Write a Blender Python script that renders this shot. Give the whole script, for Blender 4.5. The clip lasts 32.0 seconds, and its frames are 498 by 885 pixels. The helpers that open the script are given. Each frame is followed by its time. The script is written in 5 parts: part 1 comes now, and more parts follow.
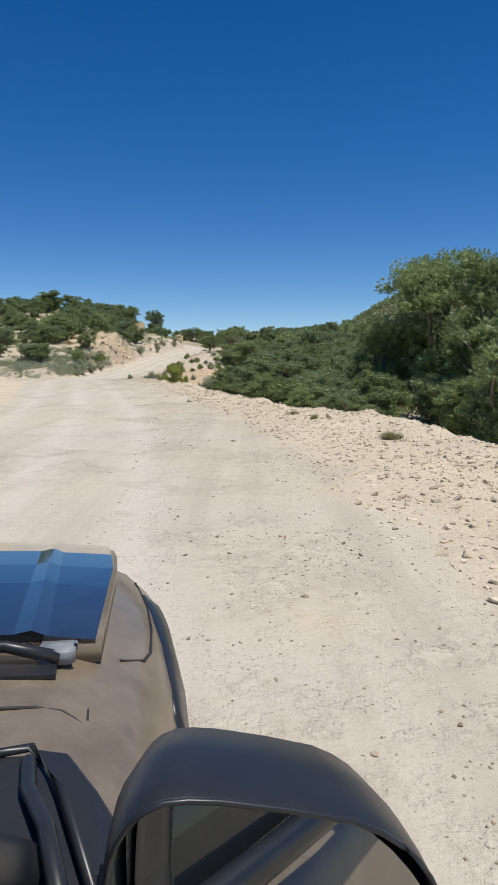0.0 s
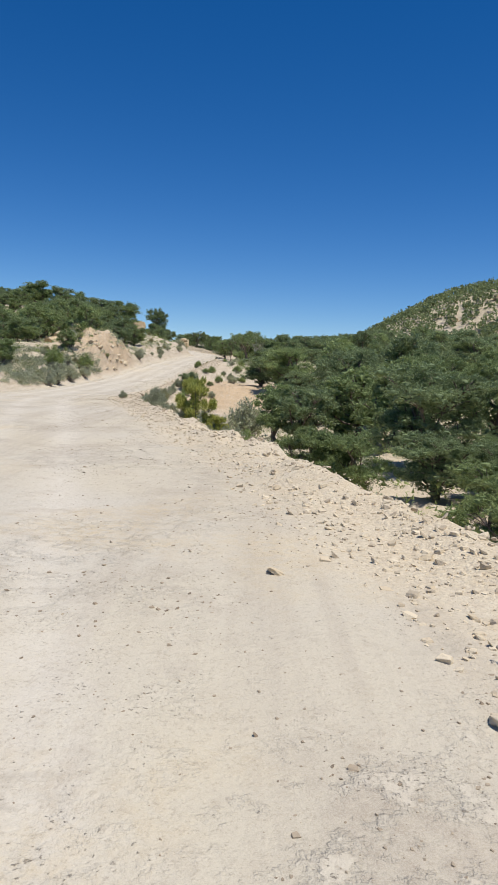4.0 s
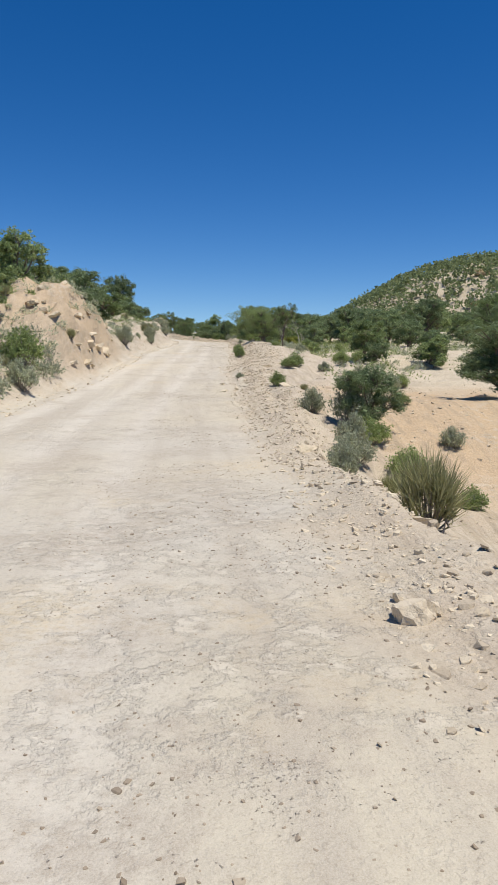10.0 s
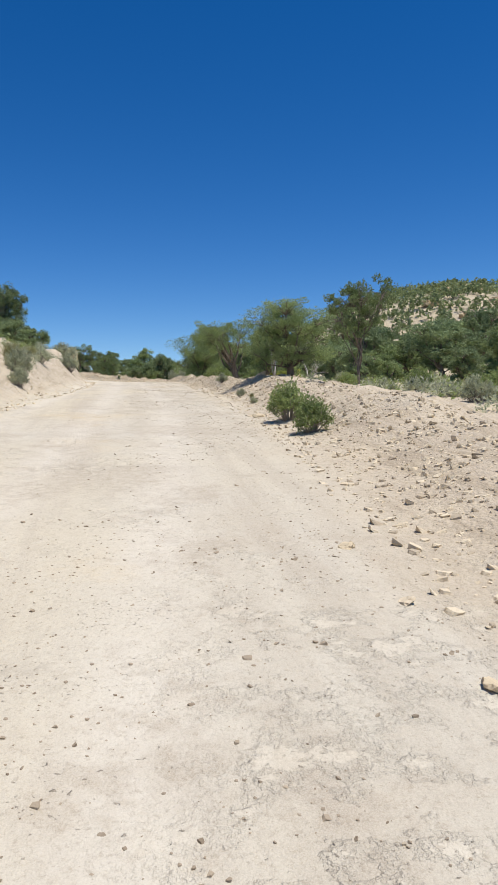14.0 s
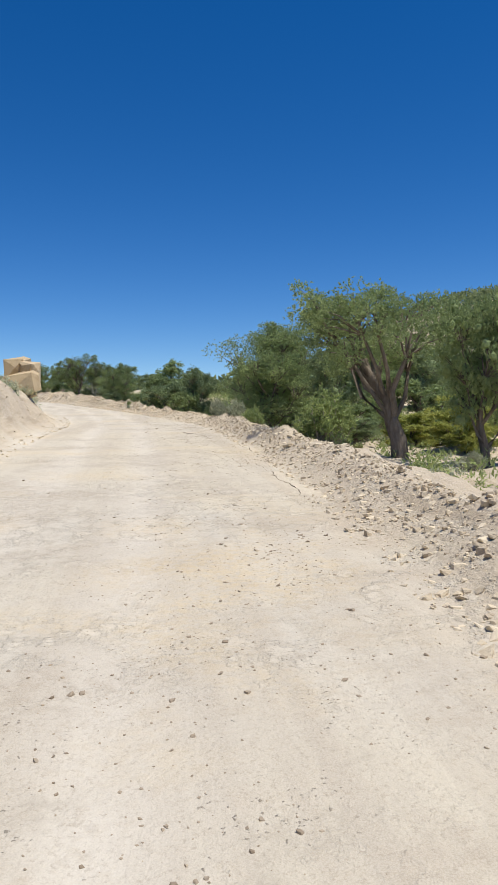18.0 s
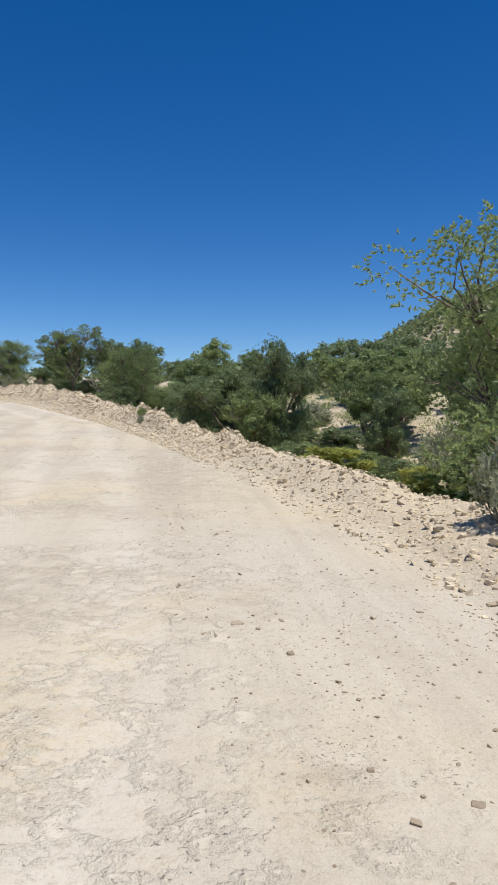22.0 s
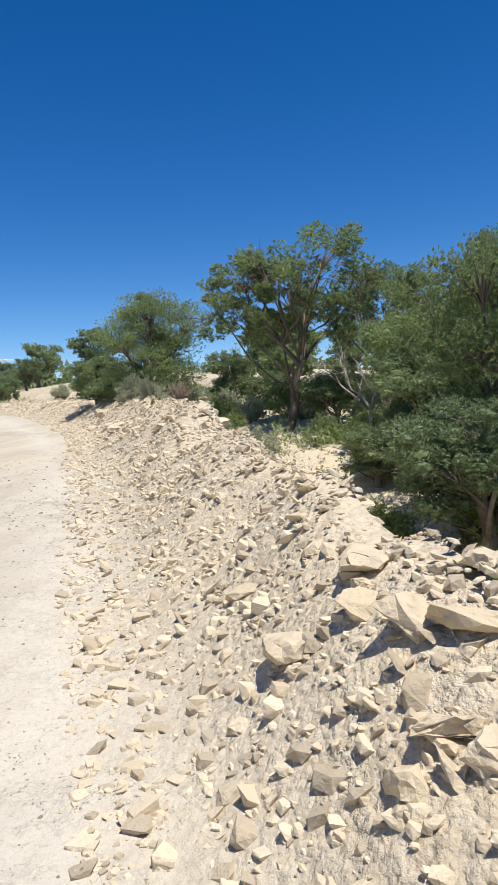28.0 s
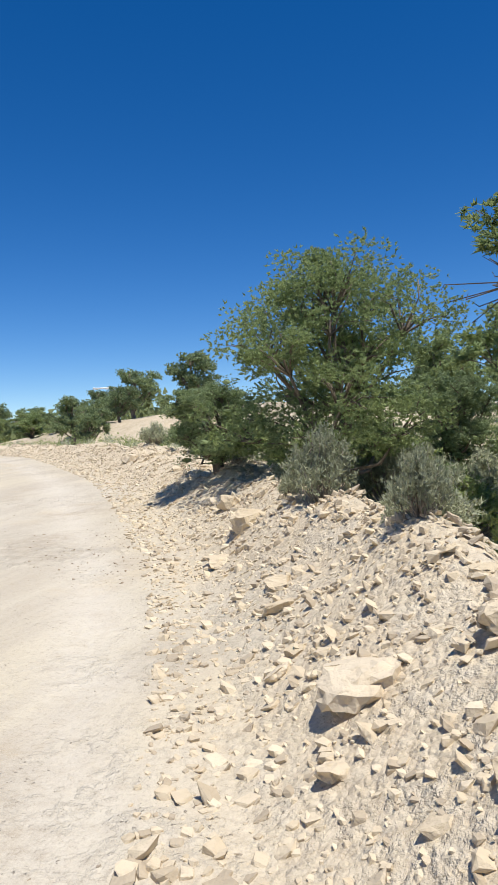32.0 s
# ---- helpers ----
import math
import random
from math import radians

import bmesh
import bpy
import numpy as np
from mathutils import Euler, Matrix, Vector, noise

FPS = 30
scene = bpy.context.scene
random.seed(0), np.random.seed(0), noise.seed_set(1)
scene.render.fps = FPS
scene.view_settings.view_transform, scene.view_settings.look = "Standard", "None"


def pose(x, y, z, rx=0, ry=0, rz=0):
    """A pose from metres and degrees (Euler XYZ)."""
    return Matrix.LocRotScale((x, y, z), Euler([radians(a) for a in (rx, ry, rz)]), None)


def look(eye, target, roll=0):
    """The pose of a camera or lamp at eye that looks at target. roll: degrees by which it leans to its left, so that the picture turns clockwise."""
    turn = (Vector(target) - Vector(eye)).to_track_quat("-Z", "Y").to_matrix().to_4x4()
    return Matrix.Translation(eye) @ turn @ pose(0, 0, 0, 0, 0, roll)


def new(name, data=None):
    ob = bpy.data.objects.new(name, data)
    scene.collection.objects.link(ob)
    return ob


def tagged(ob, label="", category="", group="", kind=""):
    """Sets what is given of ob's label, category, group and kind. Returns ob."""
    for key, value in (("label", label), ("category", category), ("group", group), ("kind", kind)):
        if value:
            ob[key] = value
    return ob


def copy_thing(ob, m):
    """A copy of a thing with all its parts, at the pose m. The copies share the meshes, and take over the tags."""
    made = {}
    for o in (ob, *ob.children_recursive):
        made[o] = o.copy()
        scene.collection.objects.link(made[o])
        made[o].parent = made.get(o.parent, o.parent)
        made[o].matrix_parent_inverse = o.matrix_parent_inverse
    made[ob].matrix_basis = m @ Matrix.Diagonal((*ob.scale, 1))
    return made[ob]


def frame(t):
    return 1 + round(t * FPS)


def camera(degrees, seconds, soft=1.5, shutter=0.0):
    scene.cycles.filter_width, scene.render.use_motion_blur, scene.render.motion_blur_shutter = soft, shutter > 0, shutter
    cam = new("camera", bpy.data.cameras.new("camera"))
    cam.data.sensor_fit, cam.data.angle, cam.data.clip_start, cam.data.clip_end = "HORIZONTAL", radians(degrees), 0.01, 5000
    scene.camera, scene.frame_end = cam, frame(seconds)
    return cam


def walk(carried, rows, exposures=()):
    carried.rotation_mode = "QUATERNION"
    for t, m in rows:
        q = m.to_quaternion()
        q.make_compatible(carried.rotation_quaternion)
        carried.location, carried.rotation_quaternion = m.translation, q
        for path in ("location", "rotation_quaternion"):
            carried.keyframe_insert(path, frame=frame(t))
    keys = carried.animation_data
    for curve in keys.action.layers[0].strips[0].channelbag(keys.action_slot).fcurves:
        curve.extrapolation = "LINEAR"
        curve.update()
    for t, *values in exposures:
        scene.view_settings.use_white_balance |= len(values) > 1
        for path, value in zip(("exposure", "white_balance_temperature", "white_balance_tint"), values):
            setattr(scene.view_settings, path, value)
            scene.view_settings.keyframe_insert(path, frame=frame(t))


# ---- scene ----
cam = camera(38.67, 32.0, soft=0.9)
PATH = [
    (0.0, 0.003, -0.000, 1.701, 84.02, 0.01, -0.03), (0.5, -0.340, 2.627, 1.791, 84.15, -0.01, -0.47),
    (1.0, -0.689, 5.275, 1.880, 84.72, -0.84, -0.65), (1.5, -0.988, 7.954, 1.950, 84.49, -1.34, -1.24),
    (2.0, -1.355, 10.708, 2.022, 84.26, -1.46, -1.23), (2.5, -1.864, 13.555, 2.110, 84.57, -1.99, -1.08),
    (3.0, -2.345, 16.456, 2.160, 85.16, -1.98, -1.23), (3.5, -2.926, 19.447, 2.179, 84.49, -2.15, -0.74),
    (4.0, -3.576, 22.517, 2.197, 84.76, -2.49, -0.30), (4.5, -4.271, 25.642, 2.220, 84.13, -1.74, 1.00),
    (6.5, -7.359, 38.627, 2.436, 84.50, -0.46, 1.57), (7.0, -8.265, 41.980, 2.474, 85.22, -1.01, 1.99),
    (7.5, -9.164, 45.376, 2.487, 84.84, -0.35, 1.65), (8.0, -10.077, 48.851, 2.490, 84.68, 0.25, 1.56),
    (8.5, -10.977, 52.401, 2.468, 84.83, 0.18, 1.46), (9.0, -11.762, 56.022, 2.427, 84.62, -0.08, -0.47),
    (9.5, -12.463, 59.725, 2.362, 84.04, -0.11, -1.42), (10.0, -13.051, 63.524, 2.298, 84.19, -0.73, -5.56),
    (10.5, -13.475, 67.375, 2.266, 83.97, -0.78, -8.40), (11.0, -13.716, 71.310, 2.260, 83.71, -1.10, -9.97),
    (11.5, -13.806, 75.354, 2.320, 84.03, -1.79, -11.34), (12.0, -13.846, 79.540, 2.442, 85.30, -1.47, -11.62),
    (12.5, -13.741, 83.776, 2.607, 86.07, -1.01, -11.48), (13.0, -13.487, 87.991, 2.809, 85.99, -0.19, -11.80),
    (13.5, -13.137, 92.150, 3.068, 86.59, 0.27, -11.91), (15.5, -11.331, 107.866, 4.685, 89.00, 1.74, -10.72),
    (16.0, -11.076, 111.702, 5.003, 89.24, 0.83, -10.47), (16.5, -10.851, 115.505, 5.281, 88.85, 0.53, -10.14),
    (17.0, -10.682, 119.286, 5.528, 88.47, 0.72, -10.00), (17.5, -10.531, 123.025, 5.750, 88.36, 0.82, -9.65),
    (18.0, -10.459, 126.735, 5.952, 88.43, 0.63, -9.20), (18.5, -10.362, 130.349, 6.147, 88.31, 0.36, -8.82),
    (19.0, -10.234, 133.820, 6.352, 88.60, -0.09, -8.47), (19.5, -10.111, 137.157, 6.556, 88.43, -0.15, -8.21),
    (20.0, -10.036, 140.415, 6.755, 88.09, -0.12, -8.15), (20.5, -10.014, 143.656, 6.940, 87.92, -0.08, -7.81),
    (21.0, -10.041, 146.972, 7.121, 87.81, -0.09, -7.45), (21.5, -10.060, 150.364, 7.269, 87.40, 0.04, -6.95),
    (22.0, -10.023, 153.774, 7.386, 87.75, -0.15, -6.80), (22.5, -10.053, 157.239, 7.465, 87.01, -0.21, -6.40),
    (23.0, -10.191, 160.681, 7.568, 86.29, -0.48, -5.23), (23.5, -10.376, 164.024, 7.702, 85.28, -1.09, -4.61),
    (24.0, -10.661, 167.177, 7.830, 85.15, -1.67, -3.07), (24.5, -11.059, 170.076, 8.011, 85.49, -3.23, -1.72),
    (26.5, -12.038, 178.572, 8.565, 87.52, -1.92, 3.62), (27.0, -12.490, 180.341, 8.656, 86.90, 0.70, 6.50),
    (27.5, -13.015, 182.020, 8.765, 86.86, 2.66, 9.41), (28.0, -13.609, 183.612, 8.872, 87.14, 2.96, 11.14),
    (28.5, -14.215, 185.111, 8.996, 87.12, 2.94, 12.70), (29.0, -14.839, 186.520, 9.125, 86.84, 2.80, 14.42),
    (29.5, -15.433, 187.855, 9.254, 87.49, 2.77, 15.09), (30.0, -16.041, 189.105, 9.366, 88.62, 2.12, 16.87),
    (30.5, -16.579, 190.311, 9.475, 89.03, 1.78, 17.82), (31.0, -17.115, 191.451, 9.560, 89.24, 2.62, 18.08),
    (31.5, -17.704, 192.542, 9.614, 89.86, 2.32, 18.37), (32.0, -18.280, 193.646, 9.705, 89.78, 2.12, 18.74),
]
walk(cam, [(t, pose(x, y, z, rx, ry, rz)) for t, x, y, z, rx, ry, rz in PATH],
     [(0, -0.10), (4, -0.05), (7, 0.0), (11, -0.05), (12, -0.08), (13, 0.06), (16, 0.10), (19, 0.07), (22, 0.03), (24, 0.06), (27, 0.24), (32, 0.2)])

# ---- world and sun ----
SUN_EL, SUN_AZ = 71.0, 128.0          # elevation, and degrees clockwise from +y
world = bpy.data.worlds.new("sky")
scene.world = world
world.use_nodes = True
wn = world.node_tree.nodes
sky = wn.new("ShaderNodeTexSky")
sky.sky_type = 'NISHITA'
sky.sun_disc = False
sky.sun_elevation = radians(SUN_EL)
sky.sun_rotation = radians(SUN_AZ)
sky.altitude = 3000
sky.air_density = 1.0
sky.dust_density = 0.0
sky.ozone_density = 2.0
deep = wn.new("ShaderNodeHueSaturation")
deep.inputs["Hue"].default_value = 0.507
deep.inputs["Saturation"].default_value = 1.39
world.node_tree.links.new(sky.outputs[0], deep.inputs["Color"])
world.node_tree.links.new(deep.outputs[0], wn["Background"].inputs[0])
wn["Background"].inputs[1].default_value = 0.113
sun = new("sun", bpy.data.lights.new("sun", "SUN"))
sun.data.energy = 4.6
sun.data.angle = radians(0.53)
sun.data.color = (1.0, 0.95, 0.87)
_a, _e = radians(SUN_AZ), radians(SUN_EL)
sun.matrix_world = look((math.sin(_a) * math.cos(_e) * 50, math.cos(_a) * math.cos(_e) * 50, math.sin(_e) * 50), (0, 0, 0))


# ---- materials ----
class Mat:
    """A small builder for node materials."""

    def __init__(self, name, rough=0.9, metal=0.0, spec=0.3):
        self.m = bpy.data.materials.new(name)
        self.m.use_nodes = True
        self.n, self.l = self.m.node_tree.nodes, self.m.node_tree.links
        self.b = self.n["Principled BSDF"]
        self.b.inputs["Roughness"].default_value = rough
        self.b.inputs["Metallic"].default_value = metal
        self.b.inputs["Specular IOR Level"].default_value = spec
        self.pos = self.n.new("ShaderNodeNewGeometry").outputs["Position"]

    def noise(self, scale, detail=4.0, rough=0.6, vec=None, stretch=None):
        t = self.n.new("ShaderNodeTexNoise")
        t.inputs["Scale"].default_value, t.inputs["Detail"].default_value, t.inputs["Roughness"].default_value = scale, detail, rough
        v = vec or self.pos
        if stretch:
            mp = self.n.new("ShaderNodeMapping")
            mp.inputs["Scale"].default_value = stretch
            self.l.new(v, mp.inputs["Vector"])
            v = mp.outputs[0]
        self.l.new(v, t.inputs["Vector"])
        return t.outputs["Fac"]

    def voronoi(self, scale, feature='F1', vec=None):
        t = self.n.new("ShaderNodeTexVoronoi")
        t.feature = feature
        t.inputs["Scale"].default_value = scale
        self.l.new(vec or self.pos, t.inputs["Vector"])
        return t

    def ramp(self, fac, lo, hi, a=0.0, b=1.0):
        r = self.n.new("ShaderNodeMapRange")
        r.inputs["From Min"].default_value, r.inputs["From Max"].default_value = lo, hi
        r.inputs["To Min"].default_value, r.inputs["To Max"].default_value = a, b
        self.l.new(fac, r.inputs["Value"])
        return r.outputs["Result"]

    def mix(self, fac, a, b):
        m = self.n.new("ShaderNodeMix")
        m.data_type = 'RGBA'
        ins = [i for i in m.inputs if i.enabled]
        for sock, v in zip(ins, (fac, a, b)):
            if isinstance(v, tuple):
                sock.default_value = (*v, 1.0)
            elif isinstance(v, (int, float)):
                sock.default_value = v
            else:
                self.l.new(v, sock)
        return [o for o in m.outputs if o.enabled][0]

    def math(self, op, a, b=0.0):
        m = self.n.new("ShaderNodeMath")
        m.operation = op
        for sock, v in zip(m.inputs, (a, b)):
            if isinstance(v, (int, float)):
                sock.default_value = v
            else:
                self.l.new(v, sock)
        return m.outputs[0]

    def attr(self, name):
        a = self.n.new("ShaderNodeAttribute")
        a.attribute_name = name
        return a.outputs["Fac"]

    def rand(self):
        return self.n.new("ShaderNodeObjectInfo").outputs["Random"]

    def island(self):
        return self.n.new("ShaderNodeNewGeometry").outputs["Random Per Island"]

    def bump(self, height, dist, strength=1.0):
        b = self.n.new("ShaderNodeBump")
        b.inputs["Distance"].default_value, b.inputs["Strength"].default_value = dist, strength
        self.l.new(height, b.inputs["Height"])
        self.l.new(b.outputs[0], self.b.inputs["Normal"])

    def color(self, c):
        if isinstance(c, tuple):
            self.b.inputs["Base Color"].default_value = (*c, 1)
        else:
            self.l.new(c, self.b.inputs["Base Color"])

    def roughness(self, v):
        self.l.new(v, self.b.inputs["Roughness"])


def mat_ground():
    """Pale dirt that turns to rubble, sand and litter where the ground's own masks say so."""
    m = Mat("dry_dirt", 1.0, 0, 0.03)
    big, mid, fine, grit = m.noise(0.15, 3), m.noise(1.1, 5, 0.65), m.noise(11, 5, 0.7), m.noise(55, 3, 0.7)
    streak = m.noise(0.9, 5, 0.65, stretch=(1.7, 0.045, 1.0))
    c = m.mix(m.ramp(big, 0.38, 0.62), (0.525, 0.480, 0.395), (0.545, 0.482, 0.360))
    c = m.mix(m.ramp(streak, 0.46, 0.62, 0, 0.75), c, (0.43, 0.375, 0.295))
    c = m.mix(m.math('MULTIPLY', m.attr("track"), m.ramp(mid, 0.3, 0.6, 0.25, 0.85)), c, (0.63, 0.580, 0.490))
    c = m.mix(m.ramp(mid, 0.56, 0.70, 0, 0.45), c, (0.46, 0.385, 0.29))
    patch = m.ramp(m.noise(0.55, 4, 0.7), 0.50, 0.62)
    c = m.mix(m.math('MULTIPLY', patch, m.ramp(fine, 0.35, 0.6, 0.15, 0.85)), c, (0.40, 0.345, 0.27))
    c = m.mix(m.math('MULTIPLY', m.ramp(m.noise(0.33, 3), 0.55, 0.68), m.ramp(fine, 0.4, 0.6, 0.1, 0.6)), c, (0.60, 0.47, 0.27))
    rub = m.attr("rubble")
    r = m.mix(m.ramp(mid, 0.4, 0.65), (0.66, 0.56, 0.395), (0.60, 0.49, 0.33))
    chip, chips = m.voronoi(16), m.voronoi(38)
    r = m.mix(m.ramp(chip.outputs["Color"], 0.2, 0.9, 0.0, 0.55), r, (0.72, 0.63, 0.48))
    r = m.mix(m.ramp(chips.outputs["Color"], 0.55, 0.95, 0.0, 0.6), r, (0.52, 0.42, 0.285))
    r = m.mix(m.ramp(chip.outputs["Distance"], 0.45, 0.75, 0.0, 0.5), r, (0.50, 0.40, 0.275))
    c = m.mix(rub, c, r)
    c = m.mix(m.math('MULTIPLY', m.attr("brown"), m.ramp(mid, 0.35, 0.6, 0.35, 0.75)), c, (0.43, 0.355, 0.27))
    c = m.mix(m.attr("sand"), c, m.mix(m.ramp(fine, 0.4, 0.65), (0.56, 0.40, 0.235), (0.46, 0.32, 0.185)))
    c = m.mix(m.ramp(fine, 0.54, 0.72, 0, 0.32), c, (0.42, 0.345, 0.25))
    c = m.mix(m.ramp(grit, 0.60, 0.74, 0, 0.34), c, (0.33, 0.27, 0.20))
    c = m.mix(m.math('MULTIPLY', m.attr("litter"), m.ramp(mid, 0.35, 0.6, 0.35, 1.0)), c, (0.25, 0.205, 0.135))
    flake = m.noise(3.4, 6, 0.72)
    broken = m.math('MULTIPLY', m.ramp(m.noise(0.28, 3, 0.6), 0.42, 0.58), m.math('SUBTRACT', 1.0, m.attr("litter")))
    step = m.math('MULTIPLY', m.ramp(flake, 0.50, 0.60), broken)
    c = m.mix(m.math('MULTIPLY', step, 0.45), c, (0.66, 0.595, 0.475))
    c = m.mix(m.math('MULTIPLY', m.ramp(m.noise(7, 6, 0.75), 0.56, 0.68), 0.35), c, (0.40, 0.33, 0.24))
    grain = m.noise(140, 2, 0.8)
    c = m.mix(m.ramp(grain, 0.38, 0.62, 0.0, 0.30), c, (0.70, 0.635, 0.53))
    c = m.mix(m.ramp(m.noise(34, 3, 0.8), 0.54, 0.66, 0.0, 0.34), c, (0.31, 0.255, 0.19))
    crowd = m.noise(1.7, 4, 0.65)
    warp = m.n.new("ShaderNodeVectorMath")
    warp.operation = 'MULTIPLY_ADD'
    wob = m.n.new("ShaderNodeTexNoise")
    wob.inputs["Scale"].default_value, wob.inputs["Detail"].default_value = 40.0, 3.0
    m.l.new(m.pos, wob.inputs["Vector"])
    m.l.new(wob.outputs["Color"], warp.inputs[0])
    warp.inputs[1].default_value = (0.05, 0.05, 0.05)
    m.l.new(m.pos, warp.inputs[2])
    cell = m.voronoi(52, vec=warp.outputs[0])
    pick = m.ramp(m.math('ADD', cell.outputs["Color"], m.ramp(crowd, 0.40, 0.72, -0.30, 0.16)), 0.72, 0.78)
    specks = m.math('MULTIPLY', pick, m.ramp(cell.outputs["Distance"], 0.36, 0.20))
    c = m.mix(m.math('MULTIPLY', specks, 0.6), c, (0.30, 0.25, 0.19))
    ridge = m.noise(1.6, 5, 0.7, stretch=(2.6, 0.16, 1.0))
    c = m.mix(m.math('MULTIPLY', m.math('MULTIPLY', m.attr("brown"), m.ramp(ridge, 0.50, 0.60)), 0.5), c, (0.36, 0.29, 0.205))
    smudge = m.math('MULTIPLY', m.ramp(m.noise(0.8, 5, 0.75), 0.58, 0.66), m.ramp(m.noise(9, 5, 0.8), 0.42, 0.60))
    c = m.mix(m.math('MULTIPLY', smudge, 0.42), c, (0.36, 0.315, 0.25))
    m.color(c)
    lumps = m.math('MULTIPLY', m.noise(26, 4, 0.75), m.ramp(rub, 0.0, 1.0, 0.12, 0.26))
    h = m.math('ADD', m.math('MULTIPLY', mid, 0.45), m.math('ADD', m.math('MULTIPLY', fine, 0.3), m.math('MULTIPLY', grit, 0.08)))
    cells = m.math('MULTIPLY', m.math('SUBTRACT', 1.0, m.math('ADD', chip.outputs["Distance"], m.math('MULTIPLY', chips.outputs["Distance"], 0.5))), m.ramp(rub, 0.0, 1.0, 0.0, 0.30))
    cells = m.math('ADD', cells, m.math('MULTIPLY', step, 0.25))
    cells = m.math('ADD', cells, m.math('MULTIPLY', specks, 0.15))
    m.bump(m.math('ADD', m.math('ADD', h, lumps), cells), 0.055, 0.95)
    return m.m


M_DIRT = mat_ground()


def mat_stone(name, a, b, dark):
    m = Mat(name, 0.9, 0, 0.2)
    pick = m.island() if "gravel" in name else m.rand()
    c = m.mix(pick, a, b)
    if "gravel" in name:
        sort = m.math('FRACT', m.math('MULTIPLY', pick, 7.3))
        c = m.mix(m.ramp(sort, 0.64, 0.72, 0, 0.70), c, (0.36, 0.295, 0.215))
    n1, n2 = m.noise(3.5, 5, 0.65), m.noise(28, 5, 0.7)
    c = m.mix(m.ramp(n1, 0.48, 0.68, 0, 0.65), c, dark)
    c = m.mix(m.ramp(n2, 0.55, 0.75, 0, 0.35), c, (0.36, 0.29, 0.21))
    m.bump(m.math('ADD', n1, m.math('MULTIPLY', n2, 0.5)), 0.03, 0.7)
    m.color(c)
    return m.m


M_STONE = mat_stone("sandstone", (0.61, 0.505, 0.345), (0.66, 0.565, 0.42), (0.54, 0.43, 0.28))
M_GRAVEL = mat_stone("gravel", (0.61, 0.51, 0.36), (0.73, 0.63, 0.465), (0.57, 0.465, 0.32))
M_PEBBLE = mat_stone("dark_gravel", (0.25, 0.195, 0.135), (0.47, 0.39, 0.285), (0.34, 0.27, 0.19))
M_LEDGE = mat_stone("ledge_rock", (0.56, 0.45, 0.30), (0.52, 0.40, 0.24), (0.42, 0.30, 0.17))


def mat_leaf(name, a, b, trans=0.25):
    m = Mat(name, 0.65, 0, 0.25)
    c = m.mix(m.island(), a, b)
    c = m.mix(m.ramp(m.noise(0.9, 2), 0.35, 0.65, 0, 0.6), c, tuple(0.7 * v for v in a))
    c = m.mix(m.ramp(m.rand(), 0.0, 1.0, 0.0, 0.35), c, tuple(1.35 * x + 0.01 for x in b))
    m.color(c)
    t = m.n.new("ShaderNodeBsdfTranslucent")
    m.l.new(c, t.inputs["Color"])
    s = m.n.new("ShaderNodeMixShader")
    s.inputs[0].default_value = trans
    m.l.new(m.b.outputs[0], s.inputs[1])
    m.l.new(t.outputs[0], s.inputs[2])
    m.l.new(s.outputs[0], m.n["Material Output"].inputs["Surface"])
    return m.m


M_PINYON = mat_leaf("pinyon_needles", (0.21, 0.28, 0.115), (0.375, 0.445, 0.195), 0.42)
M_JUNIPER = mat_leaf("juniper_foliage", (0.20, 0.268, 0.135), (0.34, 0.405, 0.20), 0.42)
M_SAGE = mat_leaf("sage_leaves", (0.351, 0.377, 0.247), (0.520, 0.533, 0.364), 0.35)
M_SHRUB = mat_leaf("green_shrub_leaves", (0.215, 0.29, 0.11), (0.4, 0.455, 0.175), 0.42)
M_YOUNG = mat_leaf("young_pine_needles", (0.31, 0.36, 0.09), (0.55, 0.54, 0.16), 0.42)
M_GRASS = mat_leaf("dry_grass", (0.40, 0.36, 0.20), (0.30, 0.32, 0.14), 0.3)
M_DRY = mat_leaf("dry_twigs", (0.26, 0.195, 0.13), (0.36, 0.29, 0.19), 0.2)
M_WOODS = mat_leaf("woodland_foliage", (0.165, 0.212, 0.098), (0.295, 0.34, 0.155), 0.42)


def mat_bark(name, a, b):
    m = Mat(name, 0.9, 0, 0.15)
    n1, n2 = m.noise(7, 5, 0.7, stretch=(1, 1, 0.25)), m.noise(45, 4, 0.7, stretch=(1, 1, 0.2))
    c = m.mix(m.ramp(n1, 0.35, 0.65), a, b)
    m.bump(m.math('ADD', n1, n2), 0.02, 0.8)
    m.color(c)
    return m.m


_c = Mat("cloud_vapour", 1.0, 0, 0.0)
_c.color(_c.mix(_c.ramp(_c.noise(0.02, 4), 0.3, 0.7), (0.80, 0.80, 0.80), (0.9, 0.9, 0.9)))
M_CLOUD = _c.m
M_BARK = mat_bark("bark", (0.13, 0.105, 0.08), (0.26, 0.215, 0.17))
M_SNAG = mat_bark("bleached_wood", (0.33, 0.30, 0.26), (0.48, 0.44, 0.39))
M_DEADWOOD = mat_bark("weathered_wood", (0.26, 0.22, 0.18), (0.38, 0.33, 0.28))

